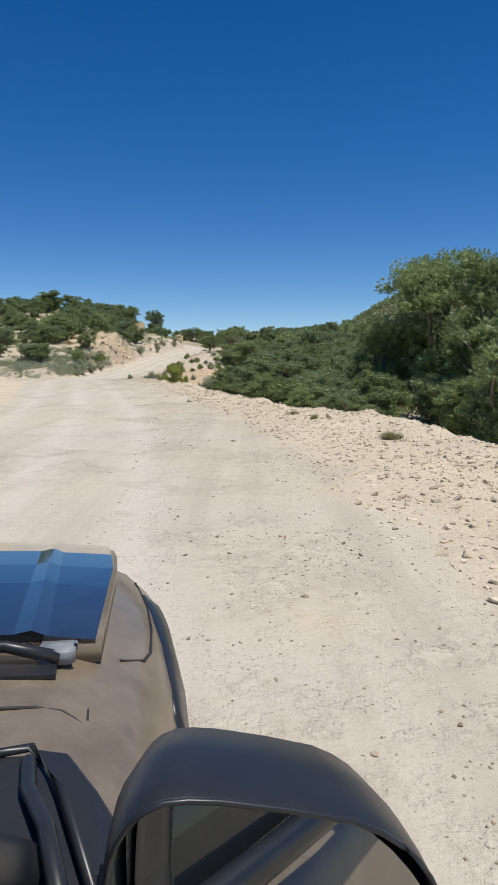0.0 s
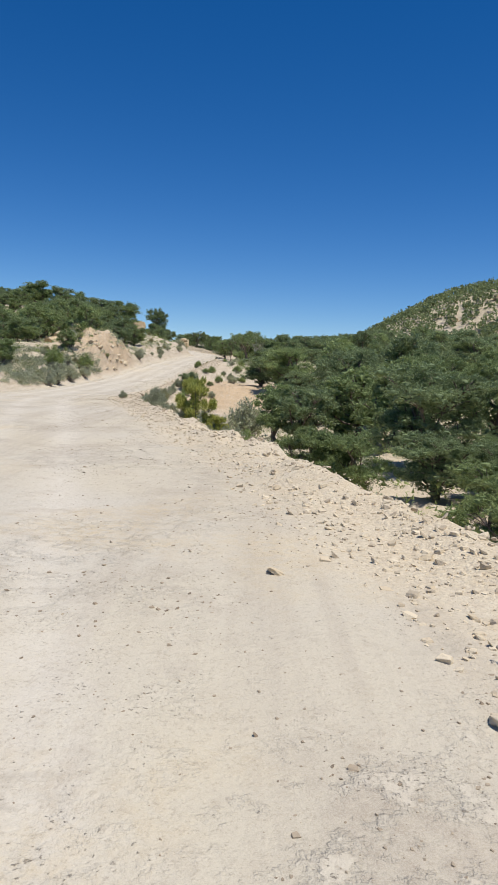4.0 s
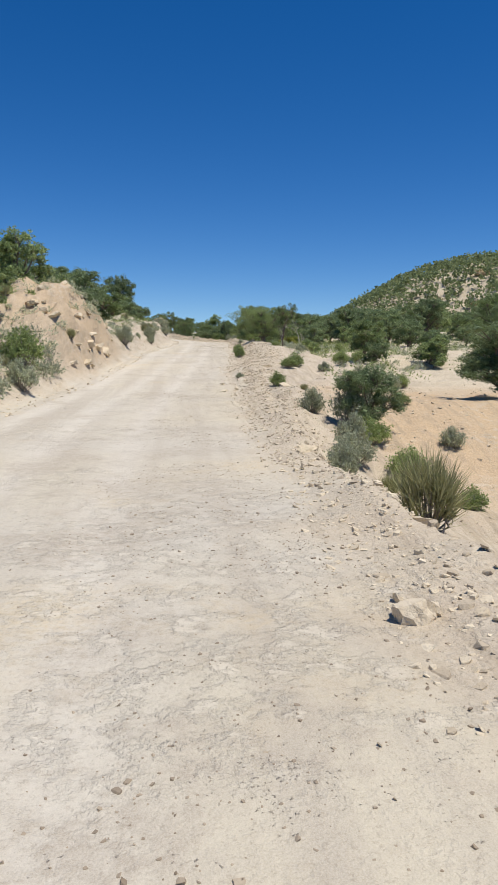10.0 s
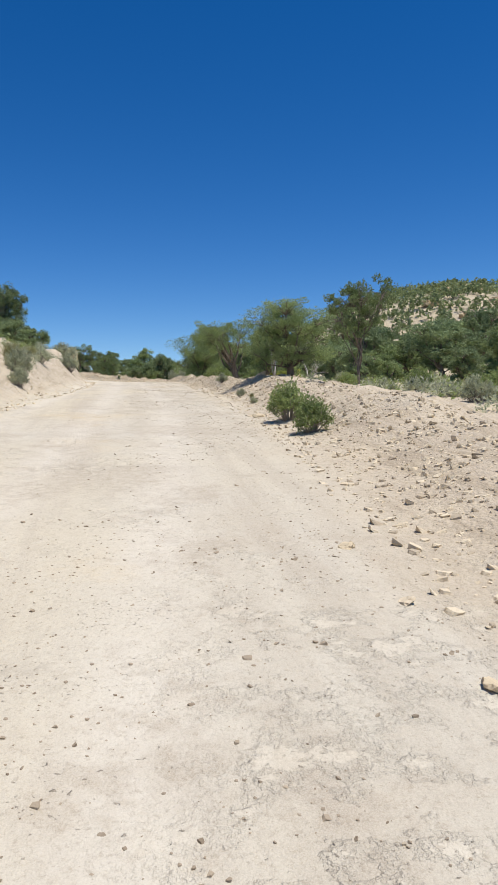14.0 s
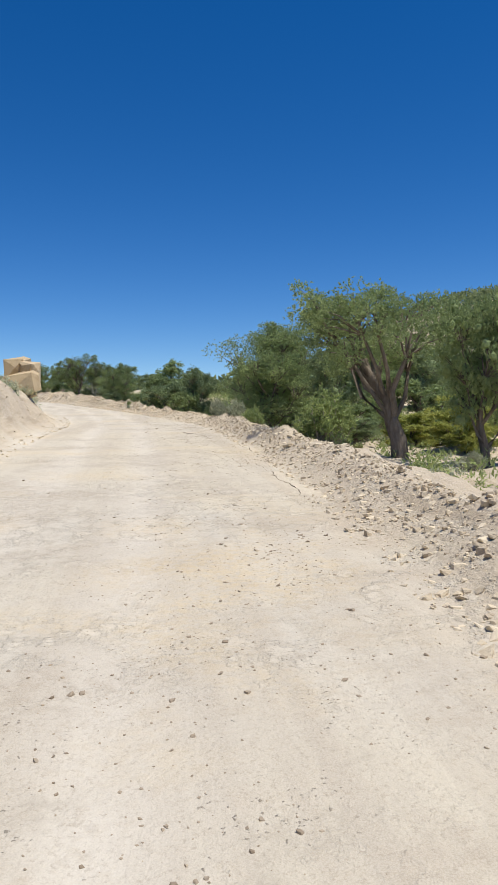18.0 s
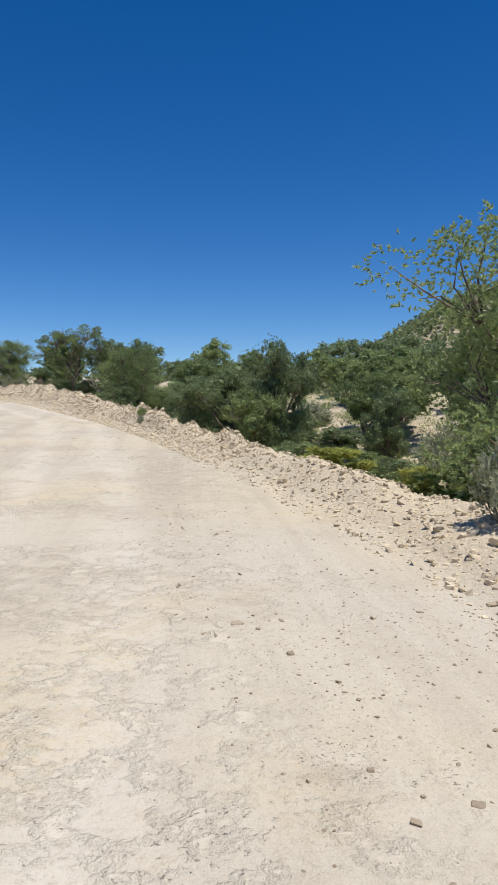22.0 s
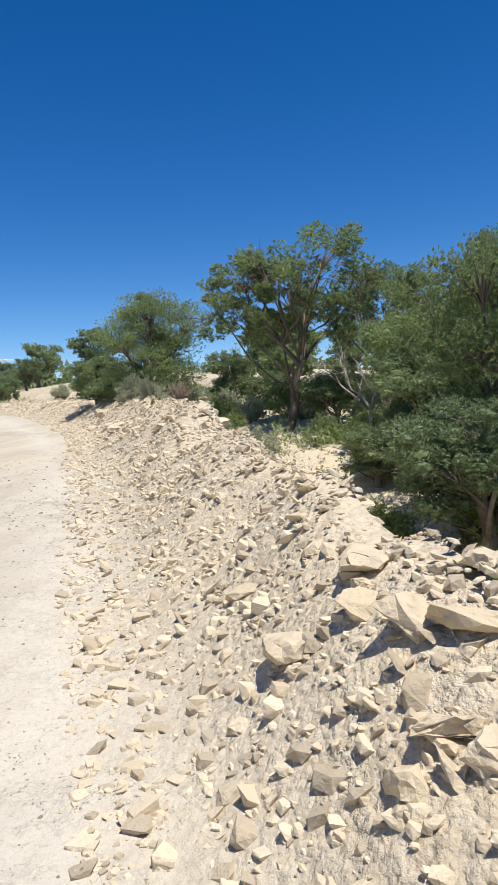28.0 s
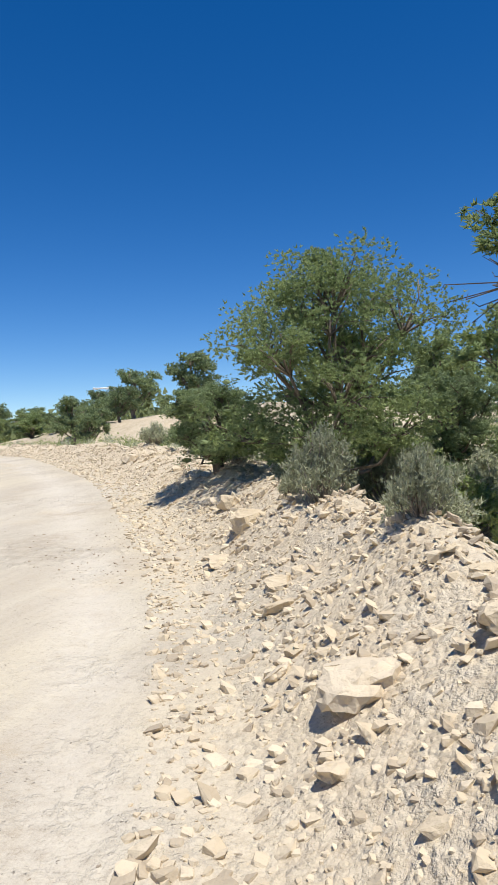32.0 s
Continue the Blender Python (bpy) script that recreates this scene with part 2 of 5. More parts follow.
# ---- plan of the road: y, then value ----
_ys = [r[2] for r in PATH]
_xs = [r[1] for r in PATH]
_zs = [r[3] - np.interp(r[2], [0, 12, 30, 56, 75], [1.7, 1.76, 1.72, 1.65, 1.6]) for r in PATH]
ROAD_Y = np.array([-1500, -300, -60, -20] + _ys + [200.0, 207.5, 215.0, 222.5, 232.5, 245.0, 287.5, 1900.])
ROAD_X = np.array([60, 12, 6.5, 2.4] + _xs + [-21.9, -27.4, -34.5, -44.4, -61.2, -87.5, -150.0, -380.])
ROAD_Z = np.array([-8, -6, -2.0, -0.6] + _zs + [8.41, 8.91, 9.35, 9.54, 9.47, 8.85, 6.35, 0.])
FINE_Y = np.arange(-80, 330, 0.5)


def smooth_line(v, w=9):
    f = np.interp(FINE_Y, ROAD_Y, v)
    pad = np.pad(f, w, mode="edge")
    return np.convolve(pad, np.ones(2 * w + 1) / (2 * w + 1), "valid")


LINE_X, LINE_Z = smooth_line(ROAD_X, 4), smooth_line(ROAD_Z, 6)
LINE_C = 1 / np.sqrt(1 + np.gradient(LINE_X, FINE_Y) ** 2)     # cosine of the heading


def line(y, v, far):
    y = np.asarray(y, float)
    return np.where((y > -78) & (y < 328), np.interp(y, FINE_Y, v), np.interp(y, ROAD_Y, far))


def tab(y, text):
    """A value along the road from 'y:value y:value ...'."""
    a = np.array([[float(q) for q in w.split(":")] for w in text.split()])
    return np.interp(y, a[:, 0], a[:, 1])


EDGE_IN = "0:2.1 11:2.37 20:2.36 26:2.4 33:2.3 44:2.05 50:2.2 57:2 62:1.8 66:1.7 73:2.3 84:2.45 93:2.3 100:1.6 112:1.45 120:1.6 126:1.85 135:2.2 140:2.25 146:2.4 154:2.55 160:2.5 163:2.3 168:2 171:1.75 173:1.45 175:1.15 178:0.6 183:0.25 188:0.02 194:0.12 198:0.55 204:0.85 212:0.9 222:0.9"
EDGE_OUT = "0:5.2 11:5.6 18:6.2 23:5.0 28:4.1 35:3.7 46:3.35 49:3.2 55:3.5 60:3.2 68:3 78:3.3 87:3.76 97:3.2 102:4.05 118:3.58 131:3.2 141:3.3 146:3 157:3.6 162:3.9 165:3.3 168:3.1 171:2.8 173:2.4 176:1.9 180:1.5 186:1.27 189:1.36 191:1.5 193:1.65 196:1.9 198:1.95 204:2.5 212:2.4"
EDGE_LEFT = "0:-3.6 24:-3.87 53:-5.07 72:-5.11 78:-4.52 97:-4.14 110:-4.33 118:-4.05 134:-3.48 144:-3.67 158:-3.67 172:-3.95 184:-5.18 210:-6.59"
BERM = "0:0.1 22:0.1 34:0.16 47:0.12 60:0.1 72:0.14 91:0.33 97:0.47 110:0.56 122:0.56 134:0.38 153:0.38 166:0.33 174:0.42 182:0.56 191:0.8 197:0.8 204:0.56 216:0.28"
DROP = "0:-1 22:-1.23 34:-1.51 47:-1.87 60:-1.93 73:-1.79 78:-1.13 84:0.28 97:0.09 110:0.19 122:0 141:-0.47 160:-0.94 172:-1.41 181:-1.98 191:-1.6 197:-0.8 202:-0.25 216:0"
CUT = "0:0 66:0.14 80:0.47 91:0.85 103:0.94 116:0.75 134:0.85 153:1.22 161:1.04 168:0.33 178:0"
DROP_W = "0:4 16:3 53:3 66:5 97:5 160:4 170:2.2 194:2 203:3 216:5"
BANK = "0:0.05 60:0.06 72:0.08 84:0.15 97:0.2 116:0.2 153:0.24 164:0.16 174:0.08 184:0.03 210:0.02"


BLUFF = (100.5, 5.5)          # middle and half length of the yellow bluff


LATTICE = {}


def vnoise(x, y, scale, seed):
    """Smooth value noise in -1..1."""
    if seed not in LATTICE:
        LATTICE[seed] = np.random.RandomState(seed).rand(257, 257) * 2 - 1
    g = LATTICE[seed]
    u, v = np.asarray(x) / scale + 1000.37, np.asarray(y) / scale + 1000.71
    i, j = np.floor(u).astype(int), np.floor(v).astype(int)
    a, b = u - i, v - j
    a, b = a * a * (3 - 2 * a), b * b * (3 - 2 * b)
    i, j = i % 256, j % 256
    return (g[i, j] * (1 - a) + g[i + 1, j] * a) * (1 - b) + (g[i, j + 1] * (1 - a) + g[i + 1, j + 1] * a) * b


def sstep(a, b, x):
    t = np.clip((x - a) / (b - a), 0, 1)
    return t * t * (3 - 2 * t)


def far_land(x, y):
    base = 0.045 * np.clip(y, -200, 256) + np.where(y > 256, (0.02 * sstep(6, 75, x) - 0.03 * (1 - sstep(6, 75, x))) * np.clip(y - 256, 0, 310), 0)
    hill = 68 * np.exp(-(((x - 141) / 64) ** 2 + ((y - 399) / 75) ** 2))
    hill = 47.5 * np.tanh(hill / 51)
    hill = hill + 22 * np.exp(-(((x - 290) / 179) ** 2 + ((y - 660) / 165) ** 2))
    left = 6.5 * np.exp(-(((x + 56) / 35) ** 2 + ((y - 175) / 56) ** 2))
    return base + hill + left + 1.2 * vnoise(x, y, 35, 5) + 0.5 * vnoise(x, y, 11, 6)


def lateral(x, y):
    """Metres to the right of the driven line."""
    return (x - line(y, LINE_X, ROAD_X)) * np.where((y > -78) & (y < 328), np.interp(y, FINE_Y, LINE_C), 0.7)


def land(x, y):
    """Height of the ground."""
    x, y = np.asarray(x, float), np.asarray(y, float)
    l, zr = lateral(x, y), line(y, LINE_Z, ROAD_Z)
    ei, eo, el = tab(y, EDGE_IN), tab(y, EDGE_OUT), tab(y, EDGE_LEFT)
    rut = -0.025 * (np.exp(-((l + 0.2) / 0.28) ** 2) + np.exp(-((l + 1.75) / 0.28) ** 2) + np.exp(-((l + 3.4) / 0.3) ** 2))
    road = zr + rut + 0.02 * vnoise(x, y, 2.2, 1) + 0.012 * vnoise(x, y, 0.55, 2)
    up = sstep(0, 1, (l - ei) / np.maximum(eo - ei, 0.4))
    top = zr + tab(y, BERM) * up
    rough = (0.10 * vnoise(x, y, 0.8, 3) + 0.06 * vnoise(x, y, 0.33, 4) + 0.07 * vnoise(l * 2.4, y * 0.3, 1.0, 14)) * (1 + 0.5 * sstep(168, 176, y))
    down = zr + tab(y, BERM) + (tab(y, DROP) - tab(y, BERM)) * (lambda q: q * (2 - q))(np.clip((l - eo) / tab(y, DROP_W), 0, 1))
    right = np.where(l < eo, top + rough * up, down + rough + 0.15 * vnoise(x, y, 2.5, 8))
    far = far_land(x, y)
    right = right + (far - right) * sstep(eo + 6, eo + 34, l)
    a = np.maximum(el - l, 0)
    bank = zr + tab(y, CUT) * sstep(0.1, 1.7, a) + tab(y, BANK) * (np.minimum(a, 9) + 0.25 * np.maximum(a - 9, 0)) + (2.0 * rough + 0.35 * vnoise(x, y, 1.9, 9) + 0.4 * vnoise(x, y, 4.5, 10)) * sstep(0.2, 2.5, a)
    bank = bank + 1.9 * np.exp(-(((y - BLUFF[0]) / BLUFF[1]) ** 4)) * sstep(0.2, 2.0, a) * sstep(9, 4, a) * (1 + 0.22 * vnoise(x, y, 0.9, 12) + 0.16 * vnoise(x, y, 0.4, 13))
    leftz = bank + (far - bank) * sstep(7, 17, a)
    z = np.where(l > ei, right, np.where(l < el, leftz, road))
    return np.where((y < -78) | (y > 328), far + (zr - far) * np.exp(-(l / 12) ** 2), z)


def at(x, y):
    return float(land(np.array([x]), np.array([y]))[0])


# ---- ground sheet, split where the surface changes ----
def spread(fine_lo, fine_hi, step, reach, growth=1.12):
    mid = list(np.arange(fine_lo, fine_hi + 1e-6, step))
    out, d, v = [], step, fine_hi
    while v < reach:
        d *= growth
        v += d
        out.append(v)
    inn, d, v = [], step, fine_lo
    while v > -reach:
        d *= growth
        v -= d
        inn.append(v)
    return np.array(inn[::-1] + mid + out)


GY = spread(-4, 222, 0.27, 2600, 1.10)
GU = spread(-6, 7, 0.17, 2600, 1.075)


def mesh_from(name, verts, faces, mats=(), smooth=False):
    me = bpy.data.meshes.new(name)
    me.from_pydata([tuple(v) for v in verts] if not isinstance(verts, list) else verts, [], faces if isinstance(faces, list) else faces.tolist())
    for m in mats:
        me.materials.append(m)
    if smooth:
        me.polygons.foreach_set("use_smooth", [True] * len(me.polygons))
    me.update()
    return me


def build_ground():
    yy, uu = np.meshgrid(GY, GU, indexing="ij")
    cosl = np.where((yy > -78) & (yy < 328), np.interp(yy, FINE_Y, LINE_C), 0.7)
    xx = line(yy, LINE_X, ROAD_X) + uu / np.clip(cosl, 0.5, 1)
    zz = land(xx, yy)
    ny, nu = yy.shape
    V = np.stack([xx, yy, zz], -1).reshape(-1, 3)
    idx = np.arange(ny * nu).reshape(ny, nu)
    F = np.stack([idx[:-1, :-1], idx[:-1, 1:], idx[1:, 1:], idx[1:, :-1]], -1).reshape(-1, 4)
    cu = lateral(V[F, 0].mean(1), V[F, 1].mean(1))
    cy = V[F, 1].mean(1)
    wob = 0.25 * vnoise(V[F, 0].mean(1), cy, 1.1, 21)
    is_road = (cu < tab(cy, EDGE_IN) + wob) & (cu > tab(cy, EDGE_LEFT) + wob) & (cy > -78) & (cy < 320)
    is_verge = ~is_road & (cu > 0) & (cu < tab(cy, EDGE_OUT) + 0.8 + wob) & (cy > -78) & (cy < 220)
    lat = lateral(V[:, 0], V[:, 1])
    track = sum(np.exp(-((lat - c) / w) ** 2) for c, w in ((-0.2, 0.35), (-1.75, 0.35), (-3.4, 0.4)))
    sand = sstep(4, 6.5, lat) * sstep(20, 14, lat) * sstep(74, 80, V[:, 1]) * sstep(94, 89, V[:, 1])
    bluff = np.exp(-(((V[:, 1] - BLUFF[0]) / (BLUFF[1] * 1.15)) ** 4)) * sstep(0.1, 0.9, tab(V[:, 1], EDGE_LEFT) - lat) * sstep(8, 5, tab(V[:, 1], EDGE_LEFT) - lat)
    sand = np.maximum(sand, 0.85 * bluff)
    litter = np.clip(sstep(3.5, 8, lat - tab(V[:, 1], EDGE_OUT)) * (0.5 + 0.6 * vnoise(V[:, 0], V[:, 1], 4, 31)) + sstep(5.5, 12, -lat) * (0.50 + 0.6 * vnoise(V[:, 0], V[:, 1], 5, 32)), 0, 1) * (1 - sand)
    litter = np.maximum(litter, 0.75 * sstep(45, 70, np.abs(lat)) * (0.85 + 0.5 * vnoise(V[:, 0], V[:, 1], 9, 33))).clip(0, 1)
    rw = lat - tab(V[:, 1], EDGE_IN) + 0.35 * vnoise(V[:, 0], V[:, 1], 1.3, 23) + 0.2 * vnoise(V[:, 0], V[:, 1], 0.4, 24)
    rubble = np.maximum(sstep(-0.6, 0.9, rw), sstep(-0.2, 0.8, tab(V[:, 1], EDGE_LEFT) - lat + 0.3 * vnoise(V[:, 0], V[:, 1], 1.0, 25)))
    brown = sstep(38, 54, V[:, 1]) * sstep(167, 155, V[:, 1]) * rubble * sstep(12, 7, np.abs(lat))
    for name, sel, mat, label in (("road", is_road, M_DIRT, "pale packed dirt road with faint wheel tracks"),
                                  ("road_verge", is_verge, M_DIRT, "raised shoulder of loose tan rubble beside the road"),
                                  ("ground", ~is_road & ~is_verge, M_DIRT, "dry tan soil with juniper litter rising to hills")):
        f = F[sel]
        used = np.unique(f)
        remap = np.zeros(len(V), int)
        remap[used] = np.arange(len(used))
        me = mesh_from(name, V[used].tolist(), remap[f], (mat,), True)
        for an, av in (("track", track), ("sand", sand), ("litter", litter), ("rubble", rubble), ("brown", brown)):
            a = me.attributes.new(an, 'FLOAT', 'POINT')
            a.data.foreach_set("value", av[used].astype(np.float32))
        tagged(new(name, me), label, name.replace("_", " ").replace("road verge", "road shoulder"), kind="structure")


build_ground()


# ---- plants ----
def tube(path, radii, n=6):
    """Vertices and faces of a tapering tube along path."""
    path = [Vector(p) for p in path]
    vs, fs = [], []
    for i, p in enumerate(path):
        d = (path[min(i + 1, len(path) - 1)] - path[max(i - 1, 0)]).normalized()
        a = d.orthogonal().normalized()
        b = d.cross(a)
        for k in range(n):
            w = 2 * math.pi * k / n
            vs.append(tuple(p + radii[i] * (math.cos(w) * a + math.sin(w) * b)))
    for i in range(len(path) - 1):
        for k in range(n):
            q = i * n + k
            r = i * n + (k + 1) % n
            fs.append((q, r, r + n, q + n))
    fs.append(tuple(range((len(path) - 1) * n, len(path) * n)))
    return vs, fs


def join(parts):
    vs, fs = [], []
    for v, f in parts:
        o = len(vs)
        vs += list(v)
        fs += [tuple(i + o for i in q) for q in f]
    return vs, fs


def blades(rng, centres, out, count, length, width, up=0.35):
    """Small leaf triangles round each centre, lying on the outside of their clump: arrays of vertices and faces."""
    n = len(centres)
    c = np.repeat(centres, count, 0)
    o = np.repeat(out, count, 0)
    d = rng.randn(n * count, 3) * 0.8 + o * 0.6 + np.array([0, 0, up])
    d /= np.linalg.norm(d, axis=1)[:, None] + 1e-9
    side = np.cross(d, o + rng.randn(n * count, 3) * 0.6)
    side /= np.linalg.norm(side, axis=1)[:, None] + 1e-9
    L = length * (0.6 + 0.8 * rng.rand(n * count, 1))
    W = width * (0.6 + 0.8 * rng.rand(n * count, 1))
    base = c + rng.randn(n * count, 3) * length * 0.12
    v = np.stack([base - side * W * 0.5, base + side * W * 0.5, base + d * L + side * W * 0.1], 1).reshape(-1, 3)
    f = np.arange(len(v)).reshape(-1, 3)
    return v, f


def part(name, me, parent, label=""):
    ob = new(name, me)
    ob.parent = parent
    if label:
        tagged(ob, label)
    return ob


def ball(rng, c, rad, k=1):
    """A lumpy closed clump of inner foliage: vertices and faces."""
    bm = bmesh.new()
    bmesh.ops.create_icosphere(bm, subdivisions=k, radius=1.0)
    q = 1 + rng.randn(len(bm.verts)) * 0.14
    vs = [tuple(c + np.array(v.co) * rad * q[i]) for i, v in enumerate(bm.verts)]
    fs = [tuple(v.index for v in f.verts) for f in bm.faces]
    bm.free()
    return vs, fs


def tree(seed, h=4.0, w=3.6, masses=14, lobes=12, tufts=64, trunk_r=0.13, lean=0.0, low=0.16, airy=0.0, leaf=(0.062, 0.026), mat=M_PINYON, flat=0.0, count=6, name="", core=0.42):
    """A pinyon or juniper: twisted trunk, limbs to every leaf mass, crown of rounded clumps of small blades. Returns the Empty at its base."""
    rng = np.random.RandomState(seed)
    root = new(name or ("pinyon_tree" if mat is M_PINYON else "juniper_tree"))
    wood, inner = [], []
    n = 8
    sway = np.cumsum(rng.randn(n, 2) * 0.026 * h, 0)
    tp = [(sway[i, 0] + lean * h * (i / (n - 1)) ** 1.3 - sway[0, 0], sway[i, 1] - sway[0, 1], h * 0.78 * i / (n - 1) - 0.3 * (i == 0)) for i in range(n)]
    wood.append(tube(tp, [trunk_r * (1.3 - 1.12 * i / (n - 1)) for i in range(n)], 8))
    tpa = np.array(tp)
    cs, os_ = [], []
    size0 = w * 0.175
    for k in range(masses):
        u = 0.80 * (1 - 2 * (k + 0.5) / masses)              # from the crown's top to its foot
        a = k * 2.39996 + rng.rand() * 0.7
        ring = math.sqrt(max(0.0, 1 - u * u)) ** (0.8 - 0.3 * flat)
        fill = 1.0 if k % 3 else 0.45
        size = size0 * rng.uniform(0.78, 1.25)
        keep = 1.0 if lean < -0.2 else 0.4
        zc = h * (low + (1 - low) * (0.5 + 0.5 * (u * (1 - 0.35 * flat) + 0.35 * flat)))
        zc = min(max(zc, h * low + size * 0.5), h - size * (1.15 if k < 2 else 0.95))
        ti = int(min(n - 1, zc / h / 0.8 * (n - 1)))
        ax = tpa[ti]
        r = (w * 0.5 - size * 0.9) * ring * fill * rng.uniform(0.75, 1.08) * (0.5 if k < 2 else 1.0)
        c = np.array([ax[0] * keep + r * math.cos(a), ax[1] * keep + r * math.sin(a), zc + rng.randn() * 0.04 * h])
        start = tpa[max(1, int(ti * (0.45 + 0.3 * rng.rand())))]
        bend = start * 0.5 + c * 0.5 + np.array([rng.randn() * 0.14, rng.randn() * 0.14, -0.04 * h])
        b = trunk_r * (0.36 + 0.2 * rng.rand())
        wood.append(tube([tuple(start), tuple(start * 0.7 + bend * 0.3 + rng.randn(3) * 0.04), tuple(bend), tuple(c)], [b, b * 0.85, b * 0.7, b * 0.35], 6))
        for j in range(lobes):
            d = rng.randn(3)
            d /= np.linalg.norm(d)
            d[2] = d[2] * 0.65 + 0.2
            e = c + d * size * (0.5 + 0.62 * rng.rand())
            wood.append(tube([tuple(bend * 0.3 + c * 0.7), tuple((c + e) / 2 + rng.randn(3) * 0.05), tuple(e)], [b * 0.4, b * 0.25, 0.006], 4))
            if rng.rand() < airy:
                for _ in range(5):
                    g = e + rng.randn(3) * 0.13
                    g2 = g + rng.randn(3) * 0.08
                    wood.append(tube([tuple((c + e) / 2), tuple(g), tuple(g2)], [0.008, 0.005, 0.002], 3))
                if rng.rand() < 0.6:
                    continue
            rad = size * (0.26 + 0.26 * rng.rand()) * (0.8 if airy else 1.0)
            if core and rng.rand() > airy:
                inner.append(ball(rng, e, rad * core * np.array([1.1, 1.1, 0.85])))
            dirs = rng.randn(tufts, 3)
            dirs /= np.linalg.norm(dirs, axis=1)[:, None] + 1e-9
            dirs[:, 2] += 0.15
            shell = rng.uniform(0.25, 1.0, (tufts, 1)) ** 0.5 * rng.uniform(0.85, 1.2, (tufts, 1))
            cs.append(e + dirs * np.array([1.12, 1.12, 0.88]) * rad * shell)
            os_.append(dirs * 1.3)
    v, f = blades(rng, np.concatenate(cs), np.concatenate(os_), count, *leaf)
    v, f = v.tolist(), f.tolist()
    if inner:
        v, f = join([(v, f)] + inner)
    va = np.array(v)
    tv, tf = join(wood)
    mid_ = (np.percentile(va[:, :2], 1, axis=0) + np.percentile(va[:, :2], 99, axis=0)) / 2
    va[:, :2] -= mid_
    v, tv = va.tolist(), (np.array(tv) - np.array([*mid_, 0])).tolist()
    part("trunk", mesh_from("trunk", tv, tf, (M_BARK,), True), root)
    part("crown", mesh_from("crown", v, f, (mat,)), root)
    root["height"], root["width"] = float(np.percentile(va[:, 2], 99.95)), float(np.ptp(va[:, :2], axis=0).mean() * 0.97)
    return root


def bush(seed, name, h=1.0, w=1.4, stems=26, leaves=16, mat=M_SHRUB, leaf=(0.07, 0.032), spiky=0.0):
    """A shrub: stems fanning from the base into a dome, leaves along their upper half."""
    rng = np.random.RandomState(seed)
    root = new(name)
    wood, cs, os_ = [], [], []
    for k in range(stems):
        a, r = rng.rand() * 2 * math.pi, math.sqrt(rng.rand())
        q = 0.70 + 0.32 * rng.rand()
        tip = np.array([math.cos(a) * r * w * 0.5, math.sin(a) * r * w * 0.5, h * math.sqrt(max(0.08, 1 - 0.85 * r * r))]) * q
        foot = np.array([math.cos(a) * r * w * 0.06, math.sin(a) * r * w * 0.06, -0.08])
        mid = foot * 0.5 + tip * 0.5 + rng.randn(3) * 0.05 + np.array([0, 0, -0.06 * h])
        wood.append(tube([tuple(foot), tuple(mid), tuple(tip)], [0.014, 0.009, 0.003], 4))
        u = 0.45 + 0.62 * rng.rand(leaves, 1)
        pts = mid * (1 - u) + tip * u + rng.randn(leaves, 3) * w * (0.05 * (1 - spiky) + 0.008)
        cs.append(pts)
        d = tip - foot
        os_.append(np.repeat((d / np.linalg.norm(d))[None], leaves, 0) * (0.5 + 2 * spiky))
    v, f = blades(rng, np.concatenate(cs), np.concatenate(os_), 5, *leaf)
    tv, tf = join(wood)
    tagged(part("stem", mesh_from("stem", tv, tf, (M_DEADWOOD,), True), root), kind="stuff")
    part("foliage", mesh_from("foliage", v.tolist(), f, (mat,)), root)
    root["height"], root["width"] = float(np.percentile(v[:, 2], 98)), float(np.ptp(v[:, :2], axis=0).mean() * 0.95)
    return root


CLOUDS = [(-750, 1453, 123, 41), (-730, 1467, 72, 43)]
OUTCROPS = [(-25.6, 105.0, 5.6, 1.50, -1.2), (-28.8, 115.0, 6.2, 1.62, -1.1), (-33.8, 122.5, 6.2, 1.75, -1.0), (-30.0, 140.0, 5.6, 1.62, -0.9), (-23.8, 153.8, 4.4, 1.50, -1.1), (-16.1, 162.0, 3.0, 1.50, -1.3), (-17.5, 166.2, 2.5, 1.00, -1.2), (-40.0, 150.0, 6.2, 1.88, -0.8), (-30.0, 128.8, 5.0, 1.50, -1.0)]
BRANCHES = [(-1.84, 26.59, 0.4, -0.9), (-1.81, 25.38, 0.25, 0.3), (-2.04, 24.65, 0.22, 0.1), (-9.37, 88.89, 1.0, 0.2), (-8.76, 148.45, 0.2, -0.6), (-8.87, 148.88, 0.2, -0.5), (-15.53, 192.61, 0.9, 0.4), (-11.00, 63.51, 0.6, 0.2), (-11.22, 93.94, 0.25, 0.3)]
STUMP = (-13.43, 186.84)


USED = set()
SPOTS = []          # x, y, radius of every plant set so far


def put(template, x, y, h=None, w=None, turn=0.0, sink=0.03, label="", group=""):
    """Sets a plant on the ground: the template itself first, copies after that."""
    kh, kw = (h or template["height"]) / template["height"], (w or template["width"]) / template["width"]
    m = Matrix.Translation((x, y, at(x, y) - sink)) @ Matrix.Rotation(turn, 4, 'Z') @ Matrix.Diagonal((kw, kw, kh, 1))
    if template.name in USED:
        template_scale = template.scale.copy()
        ob = copy_thing(template, m @ Matrix.Diagonal((1 / template_scale[0], 1 / template_scale[1], 1 / template_scale[2], 1)))
    else:
        USED.add(template.name)
        ob = template
        ob.matrix_basis = m
    if label:
        ob["label"] = label
    if group:
        ob["group"] = group
    SPOTS.append((x, y, (w or template["width"]) * 0.4))
    return ob


